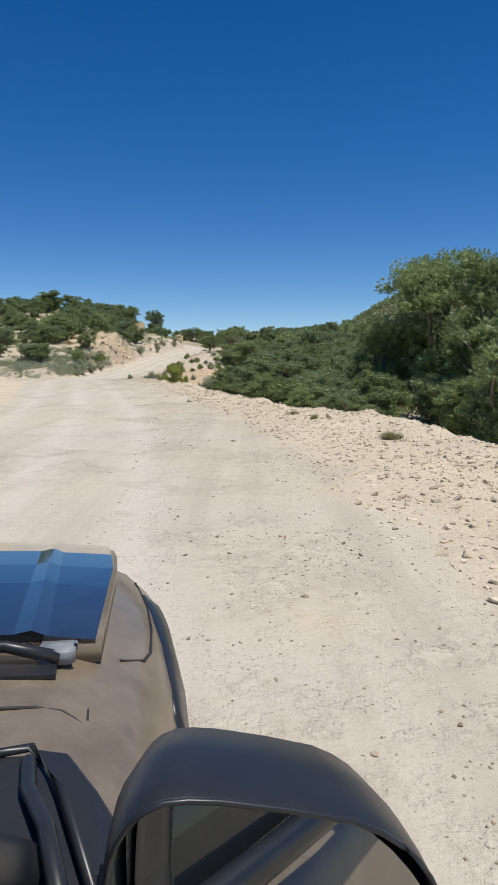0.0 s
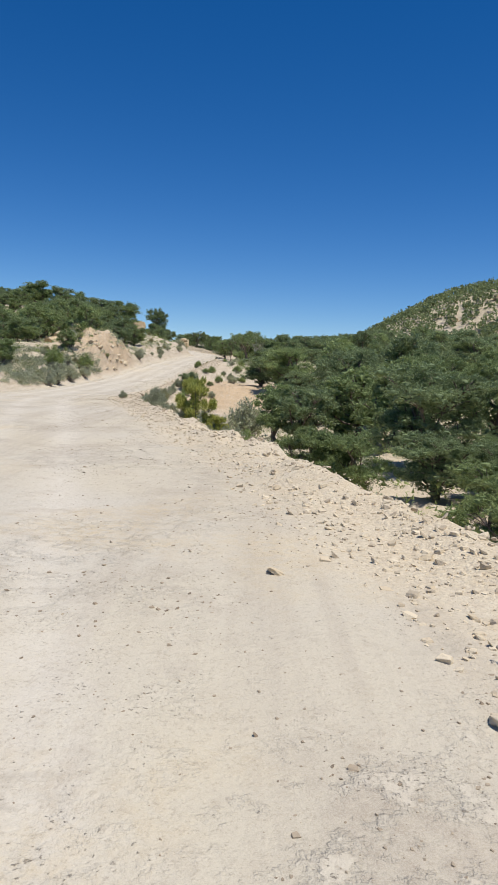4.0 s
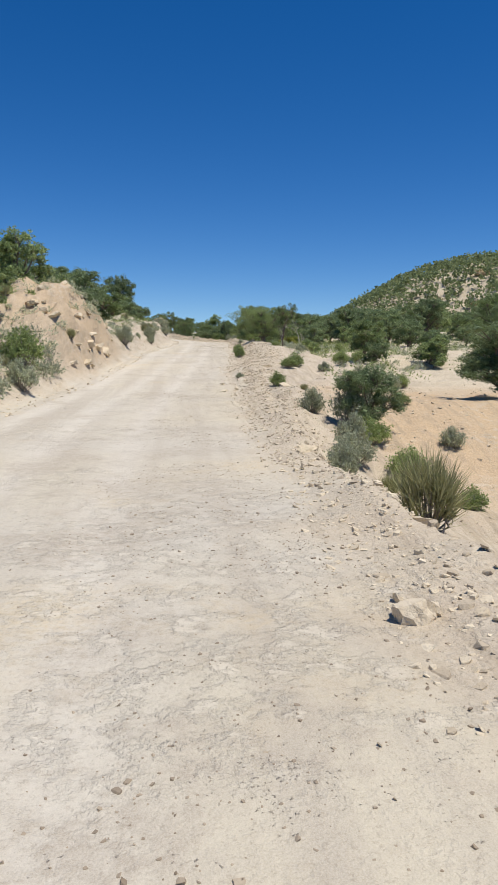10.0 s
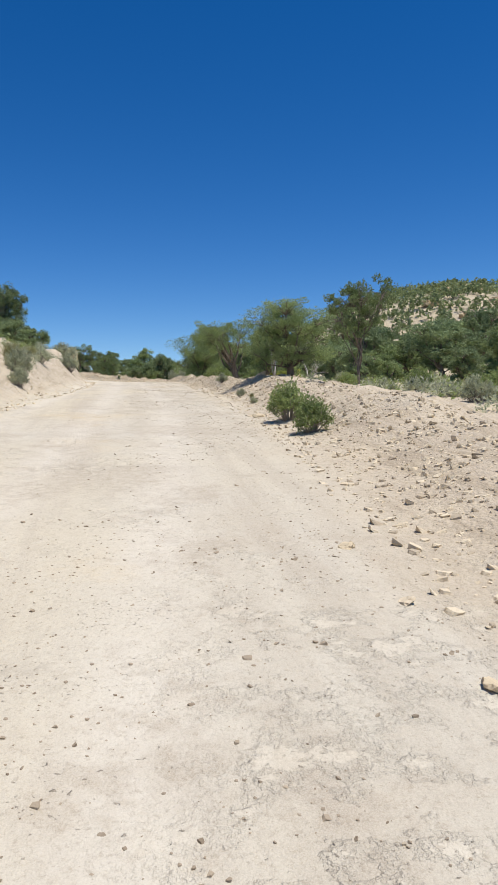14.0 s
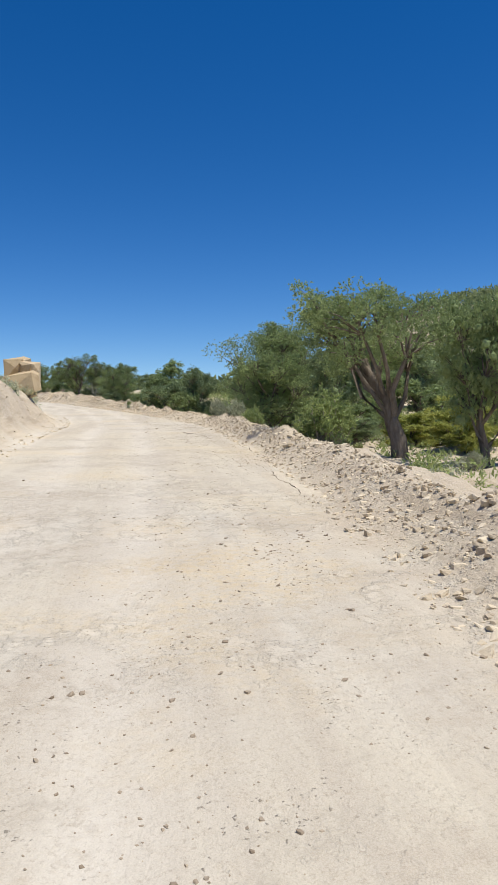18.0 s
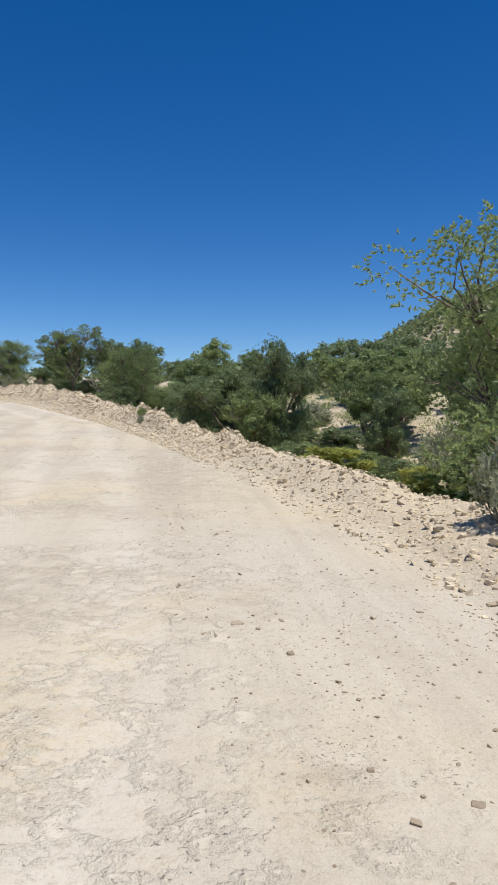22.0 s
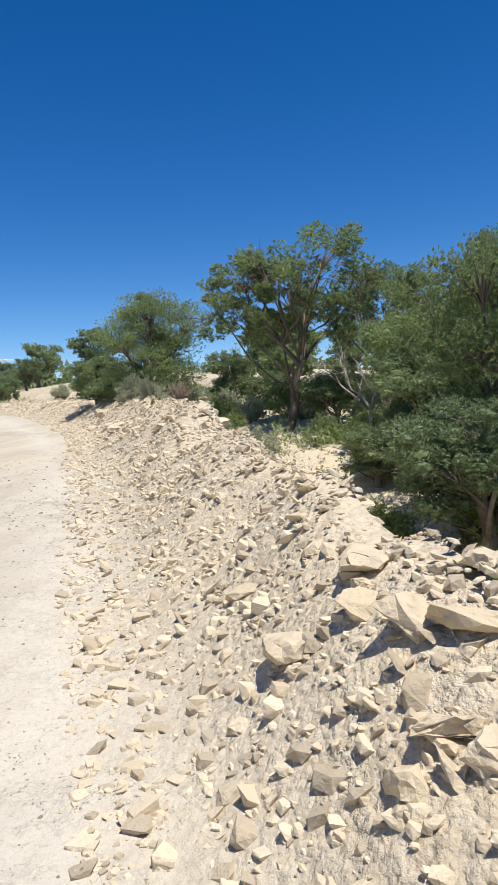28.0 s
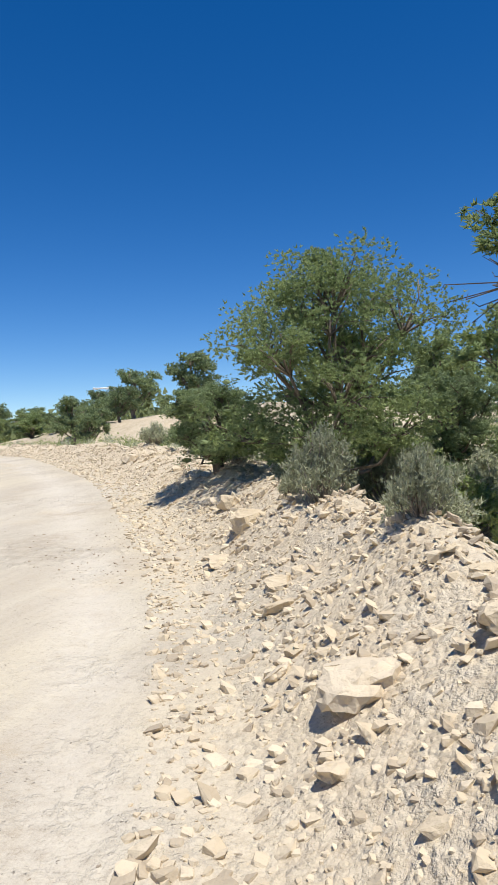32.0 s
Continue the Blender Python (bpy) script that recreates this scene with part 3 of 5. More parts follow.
PL, JL = "pinyon pine with a dense olive green crown on dry soil", "juniper with a rounded grey-green crown and dark limbs"
PIN = [tagged(tree(11 + i, 4.0, 3.6, masses=k + 3, low=lo, lean=le, flat=fl), PL, "tree", "pinyon and juniper trees")
       for i, (k, lo, le, fl) in enumerate(((13, 0.10, 0.02, 0.0), (12, 0.20, -0.04, 0.3), (14, 0.06, 0.0, 0.1), (11, 0.30, 0.05, 0.5)))]
JUN = [tagged(tree(31 + i, 3.6, 3.4, masses=k + 3, low=lo, mat=M_JUNIPER, leaf=(0.056, 0.025), flat=fl), JL, "tree", "pinyon and juniper trees")
       for i, (k, lo, fl) in enumerate(((13, 0.03, 0.0), (12, 0.08, 0.2)))]
FINE = tagged(tree(15, 5.0, 4.6, masses=22, lobes=13, tufts=60, count=8, low=0.05, leaf=(0.060, 0.024), flat=0.15, core=0.0), PL, "tree", "pinyon and juniper trees")
WOOD = [tagged(tree(71 + i, 3.8, 3.6, masses=13, lobes=9, tufts=30, count=5, low=0.05, leaf=(0.115, 0.055), mat=m, flat=0.15 * i, core=0.45), lb, "tree", "pinyon and juniper trees")
        for i, (m, lb) in enumerate(((M_PINYON, PL), (M_JUNIPER, JL), (M_PINYON, PL)))]
AIRY = tagged(tree(51, 4.0, 3.4, masses=15, lobes=9, tufts=70, low=0.30, airy=0.62, flat=0.5, trunk_r=0.062, core=0, leaf=(0.06, 0.024)), "old pinyon pine with bare twigs and a thin open crown", "tree", "pinyon and juniper trees")
LEANING = tagged(tree(52, 4.2, 4.4, masses=14, lobes=8, tufts=96, leaf=(0.058, 0.023), low=0.36, airy=0.10, lean=-0.30, flat=0.7, trunk_r=0.17, core=0.0), "leaning pinyon pine with a crooked dark trunk and flat crown", "tree", "pinyon and juniper trees")
SAGE = tagged(bush(61, "sagebrush", 0.8, 1.2, 60, 26, M_SAGE, (0.06, 0.022), 0.25), "grey-green sagebrush on the stony bank", "shrub", "roadside shrubs")
SHRUB = tagged(bush(62, "shrub", 1.1, 1.4, 60, 26, M_SHRUB), "leafy green shrub beside the dirt road", "shrub", "roadside shrubs")
YOUNG = tagged(tree(63, 2.2, 2.0, masses=12, lobes=6, tufts=34, low=0.02, trunk_r=0.04, mat=M_YOUNG, leaf=(0.13, 0.032), name="young_pine", core=0.0), "young pine with yellow-green needles at the road edge", "tree", "young pines")
BRUSH = tagged(bush(65, "dead_brush", 0.7, 1.2, 90, 5, M_DRY, (0.05, 0.012), 0.4), "dead brown twiggy brush on the stony bank", "dead brush", "dead brush")
GRASS = tagged(bush(64, "grass_tuft", 0.35, 0.5, 34, 8, M_GRASS, (0.22, 0.009), 1.0), "tuft of dry yellow-green grass among stones", "grass", "grass tufts")

TREES = [          # template, x, y, height, width
    (PIN[0], 9.1, 32.5, 7.7, 8.1), (PIN[2], 9.9, 28.4, 7.0, 4.9), (JUN[0], 7.4, 46.9, 4.1, 4.9),
    (PIN[1], 5.4, 57.2, 4.3, 4.6), (JUN[1], 3.2, 69.9, 4.9, 5.0), (PIN[2], -0.0, 82.5, 4.0, 5.2),
    (PIN[1], 6.4, 33.1, 5.0, 4.4), (JUN[0], 6.2, 38.4, 3.7, 4.4), (JUN[0], 3.0, 48.0, 4.0, 5.0),
    (PIN[0], 6.8, 52.0, 4.2, 4.5), (JUN[1], 1.9, 62.1, 3.7, 4.1), (JUN[1], 1.1, 78.6, 2.7, 4.9),
    (PIN[2], 4.8, 69.2, 3.4, 4.9), (YOUNG, -6.0, 58.8, 3.4, 2.2), (YOUNG, -4.9, 57.9, 1.4, 1.4),
    (JUN[0], -8.1, 81.8, 1.8, 1.9), (JUN[0], -2.2, 86.3, 2.7, 4.0), (WOOD[2], -46.4, 167.0, 5.5, 9.9),
    (WOOD[0], -40.5, 171.2, 4.4, 6.6), (WOOD[1], -33.2, 169.0, 4.5, 7.9), (PIN[3], -27.4, 164.9, 5.8, 6.6),
    (JUN[0], -21.1, 161.9, 6.7, 5.2), (WOOD[1], -38.5, 152.4, 1.8, 5.6), (WOOD[2], -33.4, 130.5, 0.8, 3.8),
    (LEANING, -4.2, 145.5, 4.7, 5.4), (PIN[1], -1.4, 144.0, 4.7, 3.0), (FINE, -6.5, 119.5, 2.5, 3.7),
    (AIRY, -5.5, 115.3, 3.2, 2.1), (JUN[0], -7.5, 181.5, 4.1, 4.5), (JUN[1], -0.6, 160.9, 4.8, 3.6),
    (FINE, -3.0, 164.6, 6.5, 6.8), (PIN[2], -1.6, 166.6, 6.5, 4.4), (JUN[0], -5.9, 179.2, 5.1, 3.0),
    (PIN[1], -12.5, 198.1, 3.2, 3.5), (PIN[3], -1.6, 182.9, 3.8, 2.9), (JUN[0], -1.5, 180.1, 3.5, 2.2),
    (PIN[2], -6.2, 193.0, 3.2, 2.9), (JUN[1], -8.6, 198.1, 2.4, 3.2), (PIN[0], -12.0, 201.9, 2.6, 3.2),
    (FINE, -11.8, 194.6, 4.2, 3.7), (AIRY, -15.9, 201.8, 4.9, 5.2), (AIRY, -13.6, 201.7, 4.4, 3.4), (JUN[0], -12.9, 197.2, 2.6, 2.6), (FINE, -20.4, 203.6, 3.6, 4.0), (JUN[0], -22.4, 204.2, 1.5, 1.9),
    (JUN[0], -7.9, 205.8, 1.5, 3.2), (WOOD[1], -2.9, 214.9, 2.9, 3.9), (JUN[1], -10.2, 196.0, 1.7, 2.8),
    (FINE, -11.6, 197.9, 4.4, 2.4), (JUN[1], -14.4, 208.6, 0.6, 3.4), (WOOD[2], -17.2, 213.4, 0.5, 2.9),
    (PIN[2], -12.8, 204.9, 1.3, 3.4), (JUN[1], -3.1, 182.0, 1.6, 3.0), (JUN[0], -3.9, 187.5, 1.4, 2.9),
    (JUN[0], -17.4, 206.5, 1.5, 1.8), (JUN[0], -18.9, 207.4, 2.1, 2.1), (JUN[1], -25.0, 209.1, 0.8, 1.2),
    (WOOD[0], -59.4, 250.4, 2.7, 4.1), (WOOD[1], -55.6, 249.9, 1.3, 2.9),
]
SHRUBS = [
    (SAGE, -5.9, 159.3, 1.0, 1.7), (SAGE, -6.5, 160.6, 0.8, 1.0), (SHRUB, -5.5, 156.2, 0.8, 1.2),
    (SAGE, -3.5, 61.4, 2.07, 2.63), (SAGE, -8.3, 69.0, 0.97, 1.20), (SHRUB, -9.5, 64.8, 0.52, 0.65),
    (SAGE, -10.3, 62.0, 0.45, 0.55), (SAGE, -10.3, 75.2, 0.56, 0.71), (SAGE, -10.8, 61.1, 0.18, 0.22),
    (SAGE, -18.8, 80.0, 1.57, 1.97), (SAGE, -18.6, 84.0, 1.27, 1.62), (SHRUB, -20.0, 83.8, 1.63, 2.04),
    (SAGE, -18.7, 77.9, 0.93, 1.16), (SAGE, -18.4, 88.3, 0.95, 1.37), (SAGE, -19.8, 87.5, 0.90, 1.13),
    (SAGE, -16.5, 108.7, 1.11, 1.40), (SAGE, -15.5, 121.8, 0.90, 1.29), (SAGE, -14.6, 139.7, 1.02, 1.35),
    (SAGE, -8.6, 62.6, 1.34, 1.68), (SAGE, -9.3, 64.0, 0.77, 0.96), (GRASS, -5.6, 59.4, 0.85, 1.77),
    (SAGE, -9.3, 83.4, 0.71, 0.94), (SAGE, -9.3, 78.7, 0.69, 0.86), (SHRUB, -9.3, 90.7, 0.54, 0.74),
    (SHRUB, -9.3, 109.0, 0.68, 0.90), (SAGE, -8.5, 81.9, 1.04, 1.39), (SHRUB, -9.4, 107.2, 0.57, 0.72),
    (SAGE, -10.4, 101.0, 0.48, 0.80), (SAGE, -10.3, 95.9, 0.24, 0.53), (SAGE, -15.3, 119.9, 0.58, 0.77),
    (SAGE, -15.5, 129.8, 0.89, 1.41), (SAGE, -15.2, 146.4, 1.01, 2.31), (SAGE, -7.8, 125.3, 0.37, 0.66),
    (SAGE, -8.7, 116.7, 0.24, 0.34), (GRASS, -8.7, 115.2, 0.16, 0.19), (SAGE, -9.0, 113.5, 0.18, 0.24),
    (SAGE, -2.2, 191.3, 1.29, 3.26), (SAGE, -1.7, 156.0, 1.19, 2.79), (SAGE, -15.8, 187.5, 1.00, 1.25),
    (SAGE, -0.9, 183.3, 0.95, 1.54), (SAGE, -0.3, 177.5, 1.78, 2.49), (SAGE, -7.9, 195.0, 0.89, 1.13),
    (SAGE, -6.3, 186.0, 1.16, 1.46), (SAGE, -4.8, 183.3, 1.06, 1.51), (GRASS, -7.3, 187.3, 0.83, 0.93),
    (SAGE, -10.8, 177.9, 0.27, 0.33), (GRASS, -12.6, 193.4, 0.36, 0.57), (GRASS, -10.9, 189.5, 0.39, 0.55),
    (GRASS, -13.3, 186.3, 0.15, 0.16), (GRASS, -12.9, 184.9, 0.15, 0.16), (GRASS, -12.6, 184.8, 0.16, 0.18),
    (GRASS, -12.2, 183.8, 0.15, 0.21), (SAGE, -17.7, 197.0, 0.39, 0.81), (SAGE, -16.6, 196.4, 0.55, 0.81),
    (SAGE, -17.2, 197.3, 0.21, 0.74), (SAGE, -19.8, 200.2, 0.66, 0.78), (SAGE, -18.7, 198.7, 0.46, 0.77),
    (BRUSH, -17.3, 196.9, 0.41, 0.51), (SAGE, -18.7, 198.2, 0.39, 0.49), (SAGE, -20.9, 203.2, 0.53, 0.77),
    (SAGE, -22.3, 204.9, 0.51, 0.69), (BRUSH, -17.0, 194.9, 0.32, 0.47), (GRASS, -18.2, 197.9, 0.23, 0.49),
    (GRASS, -18.0, 196.5, 0.15, 0.13), (SAGE, -18.2, 197.7, 0.15, 0.15), (SAGE, -20.2, 200.5, 0.22, 0.28),
    (SHRUB, -18.8, 90.2, 1.44, 1.79), (SHRUB, -10.8, 178.7, 0.33, 0.42), (SHRUB, -0.4, 45.8, 0.95, 1.19),
    (GRASS, 2.7, 13.3, 0.20, 0.67), (GRASS, 1.2, 18.7, 0.15, 0.41), (GRASS, 1.6, 17.3, 0.15, 0.30),
    (GRASS, 1.1, 38.1, 0.40, 1.01),
]
for n, (kind, x, y, h, w) in enumerate(TREES):
    put(kind, x, y, h, w, 0.0 if kind is LEANING else n * 2.4)
for n, (kind, x, y, h, w) in enumerate(SHRUBS):
    if float(tab(y, EDGE_LEFT)) - 0.2 < float(lateral(x, y)) < float(tab(y, EDGE_IN)) + 0.3:
        continue
    put(kind, x, y, h, w, n * 1.7)


def snag(x, y, h, seed):
    """A dead tree: bare, bleached, forking limbs on a short trunk."""
    r = np.random.RandomState(seed)
    limbs = []

    def grow(p, d, length, rad, depth):
        q = p + d * length * 0.5 + r.randn(3) * length * 0.07
        e = q + (d + r.randn(3) * 0.28) * length * 0.5
        limbs.append(tube([tuple(p), tuple(q), tuple(e)], [rad, rad * 0.8, rad * 0.55], 6 if depth < 2 else 4))
        if depth < 4:
            for _ in range(3 if depth < 3 else 2):
                turn = d + r.randn(3) * 0.55 + np.array([0, 0, 0.15])
                grow(q if r.rand() < 0.35 else e, turn / np.linalg.norm(turn), length * r.uniform(0.55, 0.8), rad * 0.55, depth + 1)

    grow(np.array([0, 0, -0.15]), np.array([0.1, 0, 1.0]), h * 0.42, 0.02 * h, 0)
    v, f = join(limbs)
    ob = tagged(new("dead_tree", mesh_from("dead_tree", v, f, (M_SNAG,), True)), "bleached grey dead tree with bare forking limbs", "dead tree", "dead trees")
    ob.matrix_basis = Matrix.Translation((x, y, at(x, y))) @ Matrix.Rotation(seed * 1.3, 4, 'Z')


for n, (x, y, h) in enumerate(((-13.9, 198.6, 3.0), (-12.6, 199.4, 2.6), (-2.2, 139.6, 4.2), (-0.6, 137.0, 3.2))):
    snag(x, y, h, 30 + n)


def clear(x, y, r):
    return all((x - a) ** 2 + (y - b) ** 2 > (r + c) ** 2 * 0.45 for a, b, c in SPOTS)


# woodland that fills both sides of the road
rng = random.Random(7)
KINDS = [WOOD[0], WOOD[1], WOOD[2], WOOD[1]]
made = 0
for _ in range(7000):
    if made >= 350:
        break
    y = rng.uniform(5, 268)
    l = rng.uniform(6, 55) if rng.random() < 0.70 else -rng.uniform(9, 55)
    x = float(line(y, LINE_X, ROAD_X)) + l
    if 65 < y < 95 and 0 < l < 18 or (l < 0 and (y < 78 or y > 218 or l > -9 - 5 * rng.random())) or (l > 0 and l < 9.5):
        continue
    w = rng.uniform(1.5, 2.7) if 92 < y < 137 and 0 < l < 34 else rng.uniform(2.8, 5.4)
    if not clear(x, y, w * 0.42) or (x < -21 and 196 < y < 240):
        continue
    put(rng.choice(KINDS), x, y, w * rng.uniform(0.8, 1.05), w, rng.uniform(0, 6.28))
    made += 1


# small trees on the left slope
for n in range(160):
    y = rng.uniform(75, 175)
    l = float(tab(y, EDGE_LEFT)) - rng.uniform(4.5, 42)
    w = rng.uniform(1.5, 3.8)
    x = float(line(y, LINE_X, ROAD_X)) + l
    if clear(x, y, w * 0.4):
        put(KINDS[n % 4], x, y, w * rng.uniform(0.75, 1.0), w, rng.uniform(0, 6.28))

# trees and shrubs right behind the crest of the shoulder
for kind, y, l, h, w in ((PIN[0], 189, 7.0, 4.2, 3.8), (JUN[1], 186, 5.5, 3.6, 4.0), (SHRUB, 185.5, 3.0, 1.0, 1.6), (SHRUB, 187.5, 3.2, 1.1, 1.7), (JUN[0], 183, 5.0, 3.4, 3.6),
                         (SHRUB, 184, 3.6, 1.2, 1.8), (JUN[1], 193, 4.8, 2.2, 2.6), (SHRUB, 190, 3.4, 0.9, 1.5), (SHRUB, 181.5, 3.2, 1.0, 1.7), (PIN[1], 179, 5.5, 3.4, 3.2)):
    put(kind, float(line(y, LINE_X, ROAD_X)) + l / float(np.interp(y, FINE_Y, LINE_C)), y, h, w, l * 2.0)
for n in range(46):                         # green thicket behind the stony bank
    y = rng.uniform(190, 208)
    l = float(tab(y, EDGE_OUT)) + 1.3 + 6.0 * rng.random()
    w = rng.uniform(1.0, 2.0)
    put((SHRUB, JUN[1], SHRUB, SAGE)[n % 4], float(line(y, LINE_X, ROAD_X)) + l / float(np.interp(y, FINE_Y, LINE_C)), y, w * rng.uniform(0.5, 0.75), w, rng.uniform(0, 6.28))
for n in range(34):                         # sage and young growth above the gully
    y = rng.uniform(44, 74)
    l = float(tab(y, EDGE_OUT)) + rng.uniform(0.8, 4.5)
    w = rng.uniform(0.7, 1.5)
    put((SAGE, SAGE, SHRUB, SAGE, GRASS)[n % 5], float(line(y, LINE_X, ROAD_X)) + l / float(np.interp(y, FINE_Y, LINE_C)), y, w * rng.uniform(0.6, 0.85), w, rng.uniform(0, 6.28))
for n in range(95):
    y = rng.uniform(23, 43) if n < 45 else rng.uniform(148, 182)
    l = float(tab(y, EDGE_OUT)) + rng.uniform(2.3, 9.5)
    w = rng.uniform(1.8, 3.2)
    x = float(line(y, LINE_X, ROAD_X)) + l / float(np.interp(y, FINE_Y, LINE_C))
    if clear(x, y, w * 0.3):
        put((JUN[0], PIN[2], JUN[1], PIN[0])[n % 4] if n < 45 else (SHRUB, PIN[2], JUN[1], YOUNG)[n % 4], x, y, w * (rng.uniform(0.7, 0.95) if n < 45 else rng.uniform(0.5, 0.75)), w, rng.uniform(0, 6.28))

# low scrub on the banks
for n in range(230):
    y = rng.uniform(38, 215)
    l = float(tab(y, EDGE_LEFT)) - rng.uniform(0.8, 9) if n % 2 else float(tab(y, EDGE_OUT)) + rng.uniform(0.9, 6)
    if l < 0 and y < 70:
        continue
    w = rng.uniform(0.45, 1.1)
    put((SAGE, SAGE, SHRUB, GRASS)[n % 4 if w > 0.6 else 3], float(line(y, LINE_X, ROAD_X)) + l / float(np.interp(y, FINE_Y, LINE_C)), y, w * rng.uniform(0.5, 0.75), w, rng.uniform(0, 6.28))


def undergrowth(name, n, mat, label, seed, width, leaf, y_span, side, l_span, bias):
    """Low scrub, grass and litter growth between the trees, as one mass of leaf clumps."""
    r = np.random.RandomState(seed)
    y = r.uniform(*y_span, n)
    e = tab(y, EDGE_OUT) if side > 0 else -tab(y, EDGE_LEFT)
    l = side * (e + l_span[0] + (l_span[1] - l_span[0]) * r.rand(n) ** bias)
    x = line(y, LINE_X, ROAD_X) + l / np.interp(y, FINE_Y, LINE_C)
    keep = (vnoise(x, y, 3.5, seed) + 0.5 * vnoise(x, y, 9, seed + 1) > -0.35) & ~((side > 0) & (y > 66) & (y < 95) & (l < 18) & (l > 4.5))
    x, y = x[keep], y[keep]
    w = r.uniform(*width, len(x))[:, None]
    c = np.stack([x, y, land(x, y)], 1)
    k = 34
    d = r.randn(len(x) * k, 3)
    d /= np.linalg.norm(d, axis=1)[:, None]
    d[:, 2] = np.abs(d[:, 2])
    ww = np.repeat(w, k, 0)
    pts = np.repeat(c, k, 0) + d * ww * np.array([0.5, 0.5, 0.55]) * r.uniform(0.45, 1.0, (len(d), 1))
    v, f = blades(r, pts, d * 1.2, 3, *leaf)
    tagged(new(name, mesh_from(name, v.tolist(), f, (mat,))), label, "undergrowth", kind="stuff")


undergrowth("undergrowth", 2100, M_SHRUB, "green scrub growing between the roadside trees", 81, (0.5, 1.5), (0.12, 0.042), (25, 231), 1, (2.4, 36), 1.4)
undergrowth("undergrowth", 1700, M_SAGE, "grey-green sage scrub below the road shoulder", 84, (0.4, 1.0), (0.11, 0.035), (20, 231), 1, (1.6, 18), 1.3)
undergrowth("undergrowth", 1900, M_SHRUB, "olive scrub covering the slope above the road", 87, (0.4, 1.2), (0.13, 0.05), (73, 187), -1, (2.6, 42), 1.1)
undergrowth("undergrowth", 2500, M_SAGE, "grey-green sage scrub on the bank above the road", 90, (0.3, 0.9), (0.10, 0.036), (58, 187), -1, (1.3, 14), 1.3)
undergrowth("undergrowth", 1000, M_SAGE, "dense grey-green scrub at the foot of the slope", 93, (0.5, 1.2), (0.11, 0.04), (73, 94), -1, (0.7, 8), 1.1)
undergrowth("undergrowth", 1500, M_SHRUB, "green thicket beyond the stony bank", 96, (0.7, 1.7), (0.095, 0.034), (172, 243), 1, (2.4, 22), 1.0)


def cloud(x, y, z, w, seed):
    """A thin wisp of fair-weather cloud low over the horizon."""
    r = np.random.RandomState(seed)
    bm = bmesh.new()
    for k in range(12):
        m = Matrix.Translation((r.uniform(-0.5, 0.5) * w, r.uniform(-0.1, 0.1) * w, r.uniform(-0.02, 0.05) * w)) @ Matrix.Diagonal((w * r.uniform(0.06, 0.2), w * 0.1, w * r.uniform(0.012, 0.04), 1))
        bmesh.ops.create_icosphere(bm, subdivisions=2, radius=1.0, matrix=m)
    me = bpy.data.meshes.new("cloud")
    bm.to_mesh(me)
    bm.free()
    me.materials.append(M_CLOUD)
    me.polygons.foreach_set("use_smooth", [True] * len(me.polygons))
    ob = tagged(new("cloud", me), "thin white wisp of cloud low in the blue sky", "cloud", kind="structure")
    ob.matrix_basis = Matrix.Translation((x, y, z)) @ Matrix.Rotation(0.35, 4, 'Z')


for n, (x, y, z, w) in enumerate(CLOUDS):
    cloud(x, y, z, w, 40 + n)


def far_woods():
    """The trees of the hills beyond, as one mass of leaf clumps."""
    r = np.random.RandomState(3)
    n = 32000
    x = r.uniform(-290, 420, n)
    y = r.uniform(20, 590, n)
    l = lateral(x, y)
    near = (np.abs(l) < 58) & (y < 270)
    keep = ~near & ~((np.abs(l) < 9) & (y < 325)) & (vnoise(x, y, 18, 77) > -0.62) & ~((x < -75) & (y > 237) & (r.rand(n) < 0.5))
    x, y = x[keep], y[keep]
    z = land(x, y)
    vs = []
    dist = np.hypot(x + 6, y - 100)
    for lo, hi, clumps in ((0, 130, 44), (130, 230, 20), (230, 900, 10)):
        k = (dist >= lo) & (dist < hi)
        c = np.stack([x[k], y[k], z[k]], 1)
        w = r.uniform(2.6, 5.4, len(c))[:, None]
        pts = np.repeat(c, clumps, 0)
        ww = np.repeat(w, clumps, 0)
        d = r.randn(len(pts), 3)
        d /= np.linalg.norm(d, axis=1)[:, None]
        d[:, 2] = np.abs(d[:, 2]) * 1.3 - 0.25
        pts = pts + d * ww * 0.5 * r.uniform(0.55, 1.05, (len(pts), 1)) + np.array([0, 0, 1]) * ww * 0.35
        v, f = blades(r, pts, d * 0.8, 2, 3.5 / math.sqrt(clumps), 3.6 / math.sqrt(clumps), -0.15)
        vs.append(v)
    v = np.concatenate(vs)
    me = mesh_from("far_woods", v.tolist(), np.arange(len(v)).reshape(-1, 3), (M_WOODS,))
    tagged(new("far_woods", me), "dense pinyon and juniper woodland covering the far hills", "woodland", kind="stuff")


far_woods()


# ---- stones ----
def block(r, flat, more=8):
    """Corner points of a broken slab: a skewed box with chipped edges."""
    pts = []
    for sx in (-1, 1):
        for sy in (-1, 1):
            for sz in (-1, 1):
                pts.append((0.5 * sx * r.uniform(0.25, 0.95), 0.42 * sy * r.uniform(0.25, 0.95), 0.5 * flat * sz * r.uniform(0.45, 1.0)))
    for _ in range(more):
        a = r.uniform(0, 6.28)
        pts.append((0.5 * math.cos(a) * r.uniform(0.8, 1), 0.42 * math.sin(a) * r.uniform(0.8, 1), 0.5 * flat * r.uniform(-0.8, 0.8)))
    return pts


